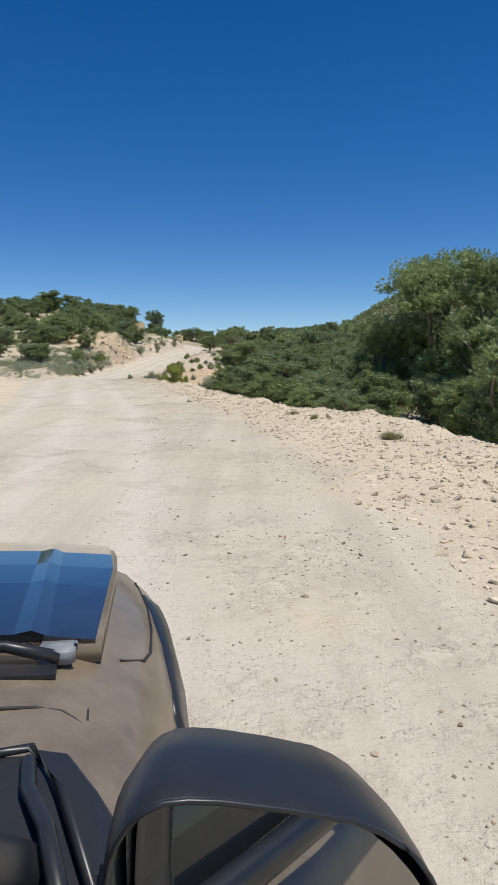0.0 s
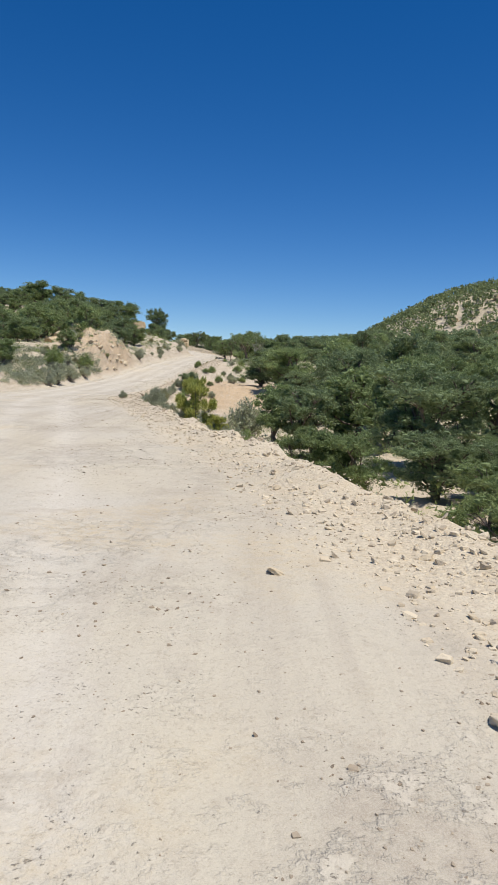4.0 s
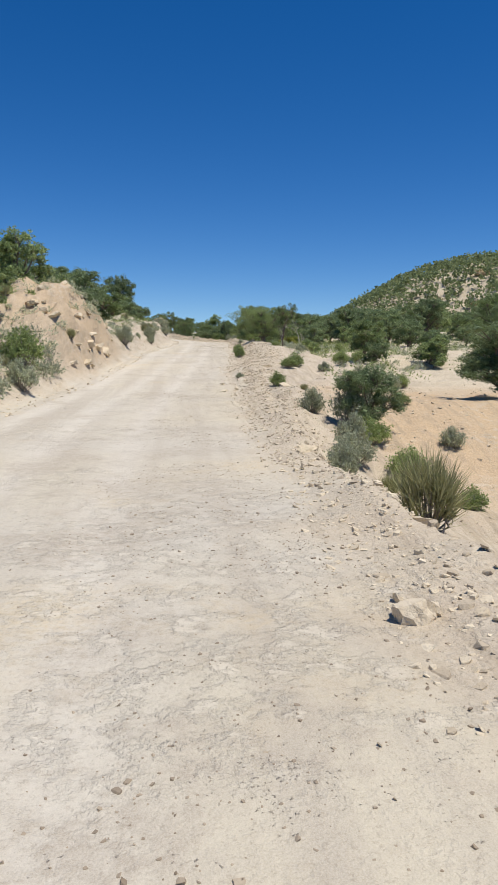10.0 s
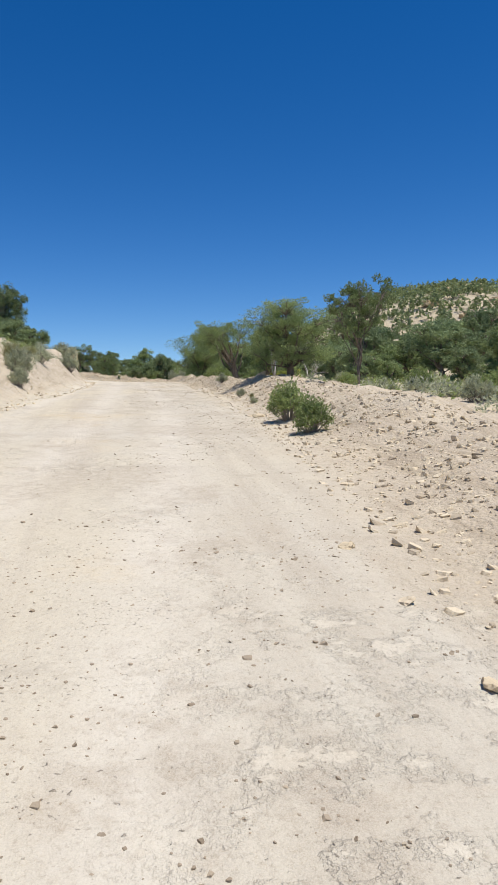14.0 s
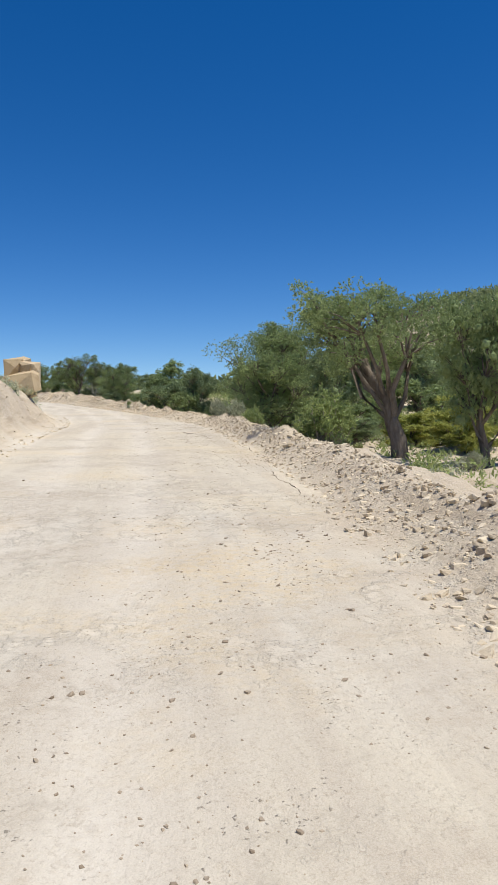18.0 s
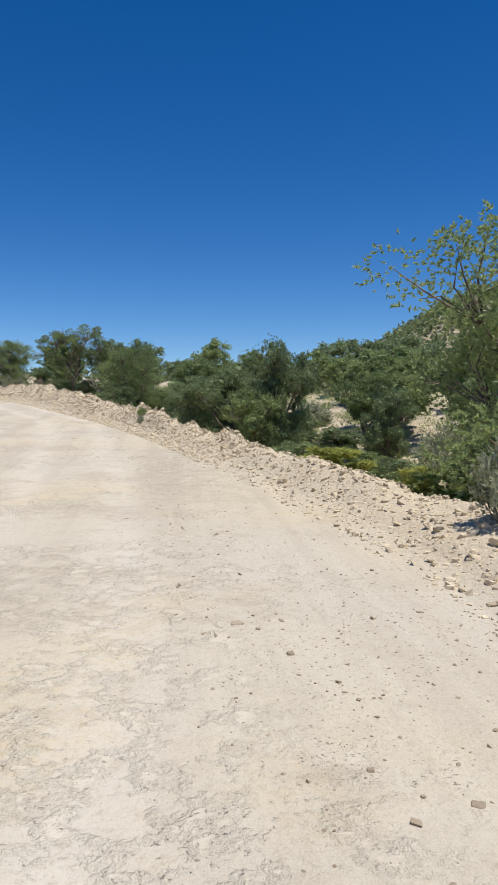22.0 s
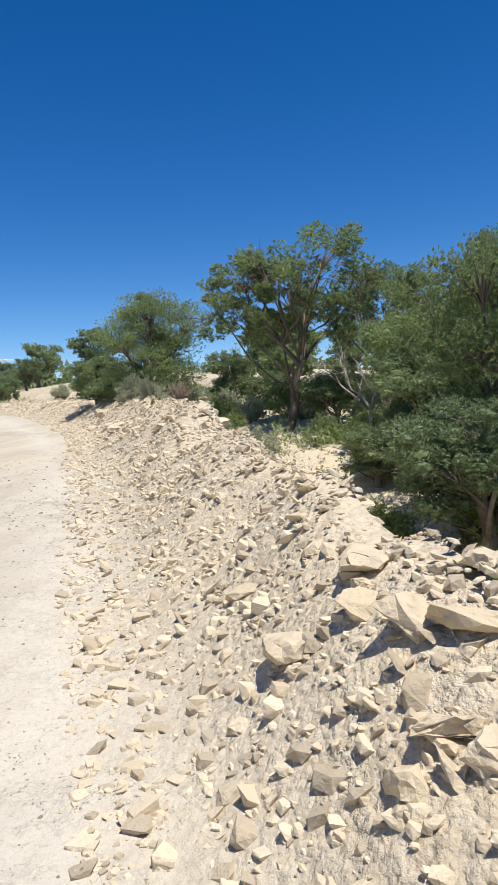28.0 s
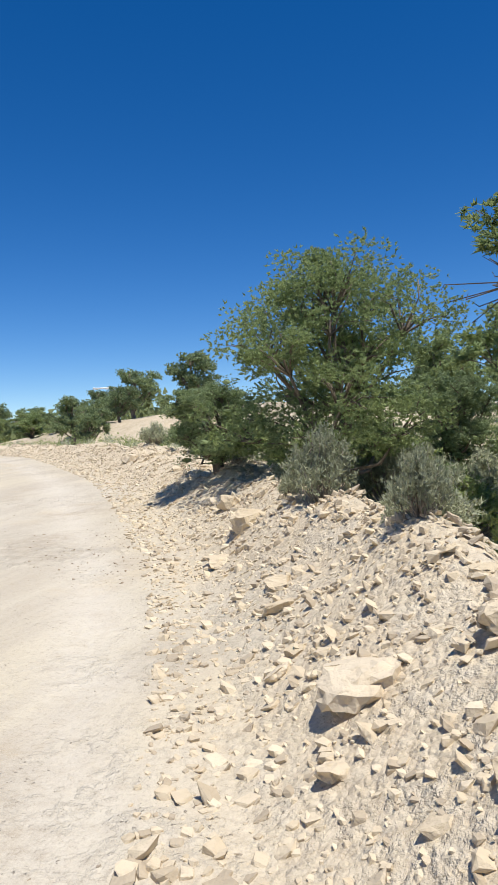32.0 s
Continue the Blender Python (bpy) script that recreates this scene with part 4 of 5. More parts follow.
def stone_shape(seed, flat=0.55):
    """A broken block of sandstone with uneven faces."""
    r = random.Random(seed)
    bm = bmesh.new()
    for p in block(r, flat, 12):
        bm.verts.new(p)
    bmesh.ops.convex_hull(bm, input=bm.verts)
    for v in [v for v in bm.verts if not v.link_faces]:
        bm.verts.remove(v)
    bmesh.ops.recalc_face_normals(bm, faces=bm.faces)
    bmesh.ops.triangulate(bm, faces=bm.faces)
    for sharp in (0.05, 0.03):
        bmesh.ops.subdivide_edges(bm, edges=[e for e in bm.edges if e.calc_length() > 0.16], cuts=1)
        bmesh.ops.triangulate(bm, faces=bm.faces)
        for v in bm.verts:
            v.co += Vector((r.gauss(0, sharp), r.gauss(0, sharp), r.gauss(0, sharp * 0.5))) * 0.5
    bmesh.ops.recalc_face_normals(bm, faces=bm.faces)
    me = bpy.data.meshes.new("stone")
    bm.to_mesh(me)
    bm.free()
    return me


STONES = [stone_shape(100 + i, 0.26 + 0.08 * (i % 5)) for i in range(14)]
for me in STONES:
    me.materials.append(M_STONE)


def stone(x, y, size, seed, label="angular tan sandstone block lying in the rubble", sink=0.25):
    r = random.Random(seed)
    ob = new("stone", STONES[seed % len(STONES)])
    ob.matrix_basis = Matrix.Translation((x, y, at(x, y) + size * (0.11 - sink * 0.3))) @ Euler((r.gauss(0, 0.25), r.gauss(0, 0.25), r.uniform(0, 6.28))).to_matrix().to_4x4() @ Matrix.Diagonal((size, size, size, 1))
    return tagged(ob, label, "rock", "loose stones")


def outcrop(x, y, w, h, seed, turn=0.0, label="weathered yellow sandstone outcrop with broken ledges"):
    """Ledges of bedded rock stepping back into the bank."""
    r = random.Random(seed)
    root = tagged(new("rock_outcrop"), label, "rock outcrop", "rock outcrops")
    root.matrix_basis = Matrix.Translation((x, y, at(x, y) - 0.25)) @ Matrix.Rotation(turn, 4, 'Z')
    z, n = -0.2, max(2, int(h / 0.7))
    for k in range(n):
        q = k / n
        for j in range(5 if k < n - 1 else 3):
            bm = bmesh.new()
            lw, ld, lh = w * (1.0 - 0.45 * q) * r.uniform(0.26, 0.42), w * 0.45 * (1 - 0.2 * q) * r.uniform(0.8, 1.2), h / n * r.uniform(1.25, 1.9)
            for p in block(r, 1.0, 14) + block(r, 1.0, 6):
                bm.verts.new((p[0] * lw * 1.1, p[1] * ld * 1.25, p[2] * lh))
            bmesh.ops.convex_hull(bm, input=bm.verts)
            for v in [v for v in bm.verts if not v.link_faces]:
                bm.verts.remove(v)
            bmesh.ops.recalc_face_normals(bm, faces=bm.faces)
            me = bpy.data.meshes.new("ledge")
            bm.to_mesh(me)
            bm.free()
            me.materials.append(M_LEDGE)
            ob = part("ledge", me, root)
            ob.matrix_basis = Matrix.Translation(((j - (2 if k < n - 1 else 1)) * w * 0.21 * (1 - 0.3 * q) + r.gauss(0, 0.08), q * w * 0.25 + r.gauss(0, 0.16), z + lh * 0.5)) @ Euler((r.gauss(0.12, 0.14), r.gauss(0, 0.12), r.gauss(0, 0.35))).to_matrix().to_4x4()
        z += h / n
    return root


for n, (x, y, w, h, turn) in enumerate(OUTCROPS):
    outcrop(x, y, w, h, 400 + n, turn)
for n, (x, y, w, h) in enumerate(((128, 366, 9, 2.6), (141, 372, 11, 2.6), (112, 352, 6, 2.2), (152, 384, 9, 2.6), (99, 325, 5, 1.8), (118, 334, 6, 2.0), (136, 344, 7, 2.2), (88, 340, 5, 1.8))):
    outcrop(x, y, w, h, 460 + n, -0.3, "pale grey cliff ledge near the hilltop")


BLOCKS = [          # x, y, size
    (2.13, 17.70, 0.50), (0.35, 16.71, 0.30), (-0.50, 22.18, 0.24), (-0.28, 13.18, 0.12), (5.96, 36.88, 0.50), (-2.14, 25.95, 0.30),
    (-3.24, 28.41, 0.20), (-10.72, 76.29, 0.47), (-10.41, 75.88, 0.46), (-11.47, 68.01, 0.40), (-7.71, 81.29, 0.40), (-10.53, 70.70, 0.48),
    (-9.34, 88.49, 0.44), (-11.29, 91.59, 0.28), (-10.72, 92.62, 0.22), (-10.72, 92.25, 0.21), (-9.96, 95.45, 0.26), (-8.86, 97.73, 0.37),
    (-11.22, 93.94, 0.21), (-11.00, 99.01, 0.15), (-10.96, 100.06, 0.14), (-10.93, 101.19, 0.15), (-9.59, 110.33, 0.26), (-8.41, 114.03, 0.22),
    (-8.59, 113.49, 0.18), (-8.40, 113.11, 0.35), (-8.45, 112.79, 0.17), (-7.25, 120.49, 0.50), (-7.76, 115.50, 0.50), (-7.22, 141.45, 0.30),
    (-6.93, 140.19, 0.20), (-6.89, 160.09, 0.22), (-8.04, 165.54, 0.24), (-8.16, 166.28, 0.14), (-8.62, 168.24, 0.14), (-10.34, 175.03, 0.25),
    (-10.24, 174.50, 0.19), (-10.13, 173.84, 0.13), (-9.97, 173.53, 0.17), (-9.89, 173.48, 0.10), (-9.86, 172.96, 0.13), (-9.80, 172.59, 0.17),
    (-9.66, 172.23, 0.17), (-11.49, 180.08, 0.13), (-11.57, 180.34, 0.19), (-11.67, 181.00, 0.14), (-12.94, 193.42, 0.50), (-14.37, 187.15, 0.21),
    (-13.72, 186.55, 0.30), (-13.23, 185.09, 0.27), (-13.59, 184.56, 0.25), (-12.36, 182.40, 0.23), (-11.32, 179.51, 0.13), (-14.86, 197.43, 0.50),
    (-14.02, 186.36, 0.30), (-13.55, 186.00, 0.25), (-13.38, 185.89, 0.30), (-13.16, 185.61, 0.25), (-13.30, 186.19, 0.17), (-13.35, 185.43, 0.21),
    (-13.61, 185.51, 0.17), (-13.50, 185.57, 0.13), (-13.26, 185.17, 0.12), (-13.74, 186.41, 0.12), (-13.13, 184.46, 0.14), (-13.30, 184.61, 0.12),
    (-12.97, 184.41, 0.12), (-12.91, 184.24, 0.12), (-12.83, 183.94, 0.21), (-12.89, 183.94, 0.13), (-13.50, 186.80, 0.23), (-13.33, 186.49, 0.15),
    (-12.80, 185.10, 0.16), (-18.01, 195.19, 0.29), (-17.48, 194.21, 0.25), (-16.69, 193.28, 0.24), (-16.75, 193.01, 0.21), (-16.65, 192.89, 0.21),
    (-16.41, 192.03, 0.16), (-21.34, 201.89, 0.36), (-19.79, 198.69, 0.27), (-15.89, 193.06, 0.31), (-15.58, 192.16, 0.31), (-15.66, 192.58, 0.21),
    (-15.60, 190.89, 0.17), (-16.08, 192.70, 0.17), (-15.34, 190.03, 0.15), (-15.61, 189.91, 0.15), (-15.52, 189.90, 0.10), (-15.83, 190.04, 0.13),
    (-15.44, 189.70, 0.14), (-18.86, 196.81, 0.46), (-20.60, 200.45, 0.42), (-26.58, 209.06, 0.50), (-20.78, 199.96, 0.40), (-19.68, 198.29, 0.27),
    (-19.43, 197.35, 0.19), (-19.32, 199.19, 0.15), (-18.52, 197.50, 0.14), (-18.90, 196.36, 0.19), (-18.24, 195.89, 0.17), (-17.77, 194.74, 0.24),
    (-17.69, 194.81, 0.24), (-17.58, 194.43, 0.19), (-18.58, 195.31, 0.13),
]
for n, (x, y, size) in enumerate(BLOCKS):
    stone(x, y, size, n)
rng = random.Random(21)
for n in range(34):                         # broken rock in the face of the bluff
    y = BLUFF[0] + rng.uniform(-1.0, 1.0) * BLUFF[1]
    l = float(tab(y, EDGE_LEFT)) - rng.uniform(0.5, 3.2)
    stone(float(line(y, LINE_X, ROAD_X)) + l / float(np.interp(y, FINE_Y, LINE_C)), y, rng.uniform(0.25, 0.8), 900 + n, "yellow sandstone block half buried in the bluff", 0.5)
rng = random.Random(12)
for n in range(230):
    y = rng.uniform(169, 216) if n < 150 else rng.uniform(2, 168)
    l = rng.uniform(float(tab(y, EDGE_IN)) + 0.3, float(tab(y, EDGE_OUT)) + 0.6)
    stone(float(line(y, LINE_X, ROAD_X)) + l / float(np.interp(y, FINE_Y, LINE_C)), y, 0.07 + 0.19 * rng.random() ** 2 if n < 150 else rng.uniform(0.06, 0.16), 700 + n)


def gravel():
    """Loose broken stone on the shoulder, the bank and the road, as one mass."""
    r = np.random.RandomState(9)
    base = []
    for k in range(8):
        bm = bmesh.new()
        q = random.Random(300 + k)
        for p in block(q, 0.34 + 0.04 * k, 3):
            bm.verts.new(p)
        bmesh.ops.convex_hull(bm, input=bm.verts)
        for v in [v for v in bm.verts if not v.link_faces]:
            bm.verts.remove(v)
        bmesh.ops.recalc_face_normals(bm, faces=bm.faces)
        bmesh.ops.triangulate(bm, faces=bm.faces)
        bm.verts.index_update()
        base.append((np.array([tuple(v.co) for v in bm.verts]), np.array([[v.index for v in f.verts] for f in bm.faces])))
        bm.free()
    sets = []

    def scatter(n, y, l, size, spread_):
        sets.append((y, l, np.exp(r.randn(n) * spread_ + np.log(size))))

    n = 62000                                   # the stony bank where the road bends
    y = r.uniform(169, 222, n)
    ei, eo = tab(y, EDGE_IN), tab(y, EDGE_OUT)
    scatter(n, y, ei - 0.35 + (eo - ei + 1.5) * r.beta(1.15, 1.25, n), 0.036, 0.60)
    n = 50000                                   # the shoulder
    y = r.uniform(0, 170, n)
    ei, eo = tab(y, EDGE_IN), tab(y, EDGE_OUT)
    l = ei - 0.2 + (eo - ei + 1.0) * r.beta(1.5, 1.5, n)
    k = r.rand(n) < np.where((y > 95) | (y < 32), 1.0, 0.6)
    y, l = y[k], l[k]
    scatter(len(y), y, l, np.where((y < 32) | (y > 95), 0.043, 0.040), 0.62)
    stony = len(sets)
    n = 30000                                   # chips strewn over the road
    y = r.uniform(0, 205, n)
    l = tab(y, EDGE_IN) - np.abs(r.randn(n)) * 1.3
    k = vnoise(l * 2, y, 2.5, 61) * 1.4 + r.rand(n) * 0.9 > 0.45
    scatter(k.sum(), y[k], l[k], 0.016, 0.5)
    cy, cl = r.uniform(1, 195, 420), r.uniform(-2.6, 0.3, 420)          # patches of chips in the road
    k = r.randint(0, 420, 24000)
    y = cy[k] + r.randn(24000) * 0.55
    scatter(24000, y, tab(y, EDGE_IN) + cl[k] + r.randn(24000) * 0.30, 0.014, 0.5)
    paved = len(sets)
    n = 3500                                    # foot of the left bank
    y = r.uniform(62, 172, n)
    scatter(n, y, tab(y, EDGE_LEFT) - r.rand(n) ** 2 * 7 + 0.5, 0.07, 0.6)
    n = 1500                                    # sandy slope of the gully
    scatter(n, r.uniform(68, 95, n), r.uniform(3, 16, n), 0.06, 0.6)
    for name, some, mat, label in (("gravel", sets[:stony] + sets[paved:], M_GRAVEL, "loose broken tan stones and gravel along the road"),
                                   ("pebbles", sets[stony:paved], M_PEBBLE, "dark brown pebbles strewn over the dirt road")):
        vs, fs, o = [], [], 0
        for y, l, size in some:
            x = line(y, LINE_X, ROAD_X) + l / np.interp(y, FINE_Y, LINE_C)
            z = land(x, y)
            pick = r.randint(0, 8, len(y))
            for j, (v, f) in enumerate(base):
                i = np.where(pick == j)[0]
                k = np.minimum(size[i], 0.14)[:, None]
                a, t = r.rand(len(i), 1) * 6.28, r.randn(len(i), 1) * 0.35
                X = v[None, :, 0] * np.cos(a) - v[None, :, 1] * np.sin(a)
                Y = v[None, :, 0] * np.sin(a) + v[None, :, 1] * np.cos(a)
                W = np.stack([X * k + x[i, None], Y * k + y[i, None], (v[None, :, 2] + t * X) * k + z[i, None] - 0.02 * k], -1)
                vs.append(W.reshape(-1, 3))
                fs.append((f[None] + o + len(v) * np.arange(len(i))[:, None, None]).reshape(-1, 3))
                o += len(v) * len(i)
        me = mesh_from(name, np.concatenate(vs).tolist(), np.concatenate(fs), (mat,))
        tagged(new(name, me), label, "gravel", kind="stuff")


def crack(pts, seed, gap=0.010):
    """A crack along the washed-out road edge: two ragged lips of crust, the shade of the shallow cleft between them
    put in as dark colour.
    """
    r = random.Random(seed)
    line_ = []
    for (xa, ya), (xb, yb) in zip(pts, pts[1:]):
        n = max(2, int(math.hypot(xb - xa, yb - ya) / 0.10))
        line_ += [(xa + (xb - xa) * k / n, ya + (yb - ya) * k / n) for k in range(n)]
    vs, fs, w = [], [], 0.0
    for i, (x, y) in enumerate(line_):
        w = 0.8 * w + r.gauss(0, 0.022)
        x += w
        k = min(1.0, i / 5, (len(line_) - 1 - i) / 5) * (0.6 + 0.4 * math.sin(y * 2.1 + seed))
        g, up = gap * (0.25 + 0.75 * k) * r.uniform(0.6, 1.3), 0.045 * k + 0.006
        for dx, dz in ((-0.32 - r.uniform(0, 0.1), -0.02), (-0.12, up * 0.5), (-g, up * r.uniform(0.7, 1.1)), (-g * 0.8, 0.004), (g * 0.8, 0.004), (g, up * r.uniform(0.7, 1.2)), (0.12, up * 0.6), (0.3 + r.uniform(0, 0.12), -0.02)):
            vs.append((x + dx, y + r.gauss(0, 0.012), at(x + dx, y) + dz))
    for i in range(len(line_) - 1):
        for k in range(7):
            fs.append((i * 8 + k, i * 8 + k + 1, i * 8 + k + 9, i * 8 + k + 8))
    me = mesh_from("road_edge_crack", vs, fs, (M_DIRT, M_CLEFT))
    for p in me.polygons:
        p.material_index = 1 if p.index % 7 in (2, 3, 4) else 0
    me.attributes.new("rubble", 'FLOAT', 'POINT').data.foreach_set("value", np.full(len(vs), 0.35, np.float32))
    tagged(new("road_edge_crack", me), "ragged crack along the washed-out dirt road edge", "ground crack", kind="structure")


# dark brown standing in for the shade deep inside the road cracks
_m = Mat("cleft_shade", 1.0, 0, 0.02)
_m.color(_m.mix(_m.ramp(_m.noise(14, 4), 0.4, 0.6), (0.17, 0.13, 0.09), (0.27, 0.21, 0.15)))
M_CLEFT = _m.m
for n, pts in enumerate((((-9.17, 122.60), (-9.30, 119.35), (-9.37, 116.35), (-9.46, 114.85), (-9.59, 112.97)),
                         ((-9.92, 100.35), (-10.33, 97.10), (-10.45, 94.97), (-10.53, 93.47), (-10.45, 92.10)),
                         ((-7.83, 144.60), (-7.83, 142.60)), ((-8.08, 139.10), (-8.15, 137.85), (-8.11, 137.22), (-8.20, 136.35)),
                         ((-11.33, 88.10), (-11.21, 86.22), (-11.16, 84.85)), ((-8.56, 128.10), (-8.51, 126.47), (-8.66, 125.47)))):
    crack(pts, n + 1)


def branch(x, y, length, turn, seed, label="dead grey branch lying on the rubble"):
    """A dry branch with two or three twigs."""
    r = random.Random(seed)
    pts = [(length * (k / 4 - 0.5), r.gauss(0, 0.06 * length), 0.03 + abs(r.gauss(0, 0.02))) for k in range(5)]
    parts = [tube(pts, [0.012, 0.011, 0.009, 0.007, 0.003], 6)]
    for k in (1, 2, 3):
        e = (pts[k][0] + length * 0.2, pts[k][1] + r.choice((-1, 1)) * length * 0.22, 0.06)
        parts.append(tube([pts[k], e], [0.006, 0.002], 5))
    ob = tagged(new("dead_branch", mesh_from("dead_branch", *join(parts), (M_DEADWOOD,), True)), label, "branch", "dead branches")
    ob.matrix_basis = Matrix.Translation((x, y, at(x, y) + 0.02)) @ Matrix.Rotation(turn, 4, 'Z')


for n, (x, y, length, turn) in enumerate(BRANCHES):
    branch(x, y, length, turn, 500 + n)


def stump(x, y):
    """A split grey post of dead wood."""
    r = random.Random(8)
    parts = []
    for k in range(5):
        a = k * 1.26
        c, s_ = 0.035 * math.cos(a), 0.035 * math.sin(a)
        parts.append(tube([(c, s_, -0.2), (c * 1.1, s_, 0.1), (c * 0.9, s_ * 1.1, 0.19 + r.uniform(-0.06, 0.06))], [0.028, 0.024, 0.012], 6))
    ob = tagged(new("tree_stump", mesh_from("tree_stump", *join(parts), (M_DEADWOOD,))), "split grey stump of a dead tree on the bank", "stump")
    ob.matrix_basis = Matrix.Translation((x, y, at(x, y))) @ Matrix.Rotation(0.1, 4, 'X')


stump(*STUMP)
gravel()


# ---- the parked off-road wagon at the start of the road ----
def mat_paint(name, base, rough, metal=0.0, dust=0.5, coat=0.0):
    m = Mat(name, rough, metal, 0.5)
    n1, n2, n3 = m.noise(2.2, 4, 0.6), m.noise(16, 5, 0.7), m.noise(70, 3, 0.7)
    f = m.math('MULTIPLY', m.ramp(m.math('ADD', n1, m.math('MULTIPLY', n2, 0.6)), 0.55, 1.05), dust)
    c = m.mix(f, base, (0.46, 0.39, 0.29))
    c = m.mix(m.ramp(n3, 0.62, 0.72, 0, 0.4 * dust), c, (0.5, 0.43, 0.33))
    m.color(c)
    m.roughness(m.math('ADD', m.math('MULTIPLY', f, 0.6), rough))
    m.b.inputs["Coat Weight"].default_value = coat
    m.b.inputs["Coat Roughness"].default_value = 0.06
    return m.m


M_PAINT = mat_paint("dusty_bronze_paint", (0.155, 0.115, 0.072), 0.34, 0.2, 0.42, 0.3)
M_DECAL = mat_paint("glossy_black_hood", (0.012, 0.013, 0.016), 0.08, 0.0, 0.05, 1.0)
M_TRIM = mat_paint("black_plastic", (0.014, 0.017, 0.022), 0.36, 0.0, 0.03)
M_RUBBER = mat_paint("rubber", (0.02, 0.02, 0.02), 0.8, 0.0, 0.6)
M_RIM = mat_paint("dark_alloy", (0.12, 0.12, 0.12), 0.35, 0.8, 0.4)
M_DARK = mat_paint("dark_interior", (0.012, 0.012, 0.014), 0.7, 0.0, 0.05)
_g = Mat("tinted_glass", 0.03, 0, 0.5)
_g.color((0.015, 0.018, 0.02))
M_GLASS = _g.m
_g = Mat("mirror_glass", 0.02, 1.0, 0.5)
_g.color((0.75, 0.78, 0.8))
M_MIRROR = _g.m
_g = Mat("grey_plastic", 0.5, 0, 0.4)
_g.color(_g.mix(_g.ramp(_g.noise(30, 3), 0.4, 0.6), (0.20, 0.22, 0.24), (0.28, 0.29, 0.30)))
M_GREY = _g.m


def loft(name, rings, mat, parent, caps=True, smooth=True, level=0, label=""):
    """A skin through rings of equal vertex count."""
    n = len(rings[0])
    vs = [tuple(p) for r in rings for p in r]
    fs = [(i * n + k, i * n + (k + 1) % n, (i + 1) * n + (k + 1) % n, (i + 1) * n + k) for i in range(len(rings) - 1) for k in range(n)]
    if caps:
        fs += [tuple(range(n))[::-1], tuple(range((len(rings) - 1) * n, len(rings) * n))]
    ob = part(name, mesh_from(name, vs, fs, (mat,), smooth), parent, label)
    bm = bmesh.new()
    bm.from_mesh(ob.data)
    bmesh.ops.recalc_face_normals(bm, faces=bm.faces)
    bm.to_mesh(ob.data)
    bm.free()
    if level:
        sub = ob.modifiers.new("round", 'SUBSURF')
        sub.levels = sub.render_levels = level
    return ob


def slab(name, poly, lift, mat, parent, thick=0.012, label=""):
    """A thin panel: a polygon in space with thickness along lift."""
    n = len(poly)
    d = Vector(lift).normalized() * thick
    vs = [tuple(Vector(p)) for p in poly] + [tuple(Vector(p) + d) for p in poly]
    fs = [tuple(range(n))[::-1], tuple(range(n, 2 * n))] + [(k, (k + 1) % n, n + (k + 1) % n, n + k) for k in range(n)]
    ob = part(name, mesh_from(name, vs, fs, (mat,)), parent, label)
    bv = ob.modifiers.new("edge", 'BEVEL')
    bv.width, bv.segments = min(0.004, thick * 0.3), 2
    return ob


def bar(name, pts, r, mat, parent, n=8, label=""):
    return part(name, mesh_from(name, *tube(pts, r if isinstance(r, list) else [r] * len(pts), n), (mat,), True), parent, label)


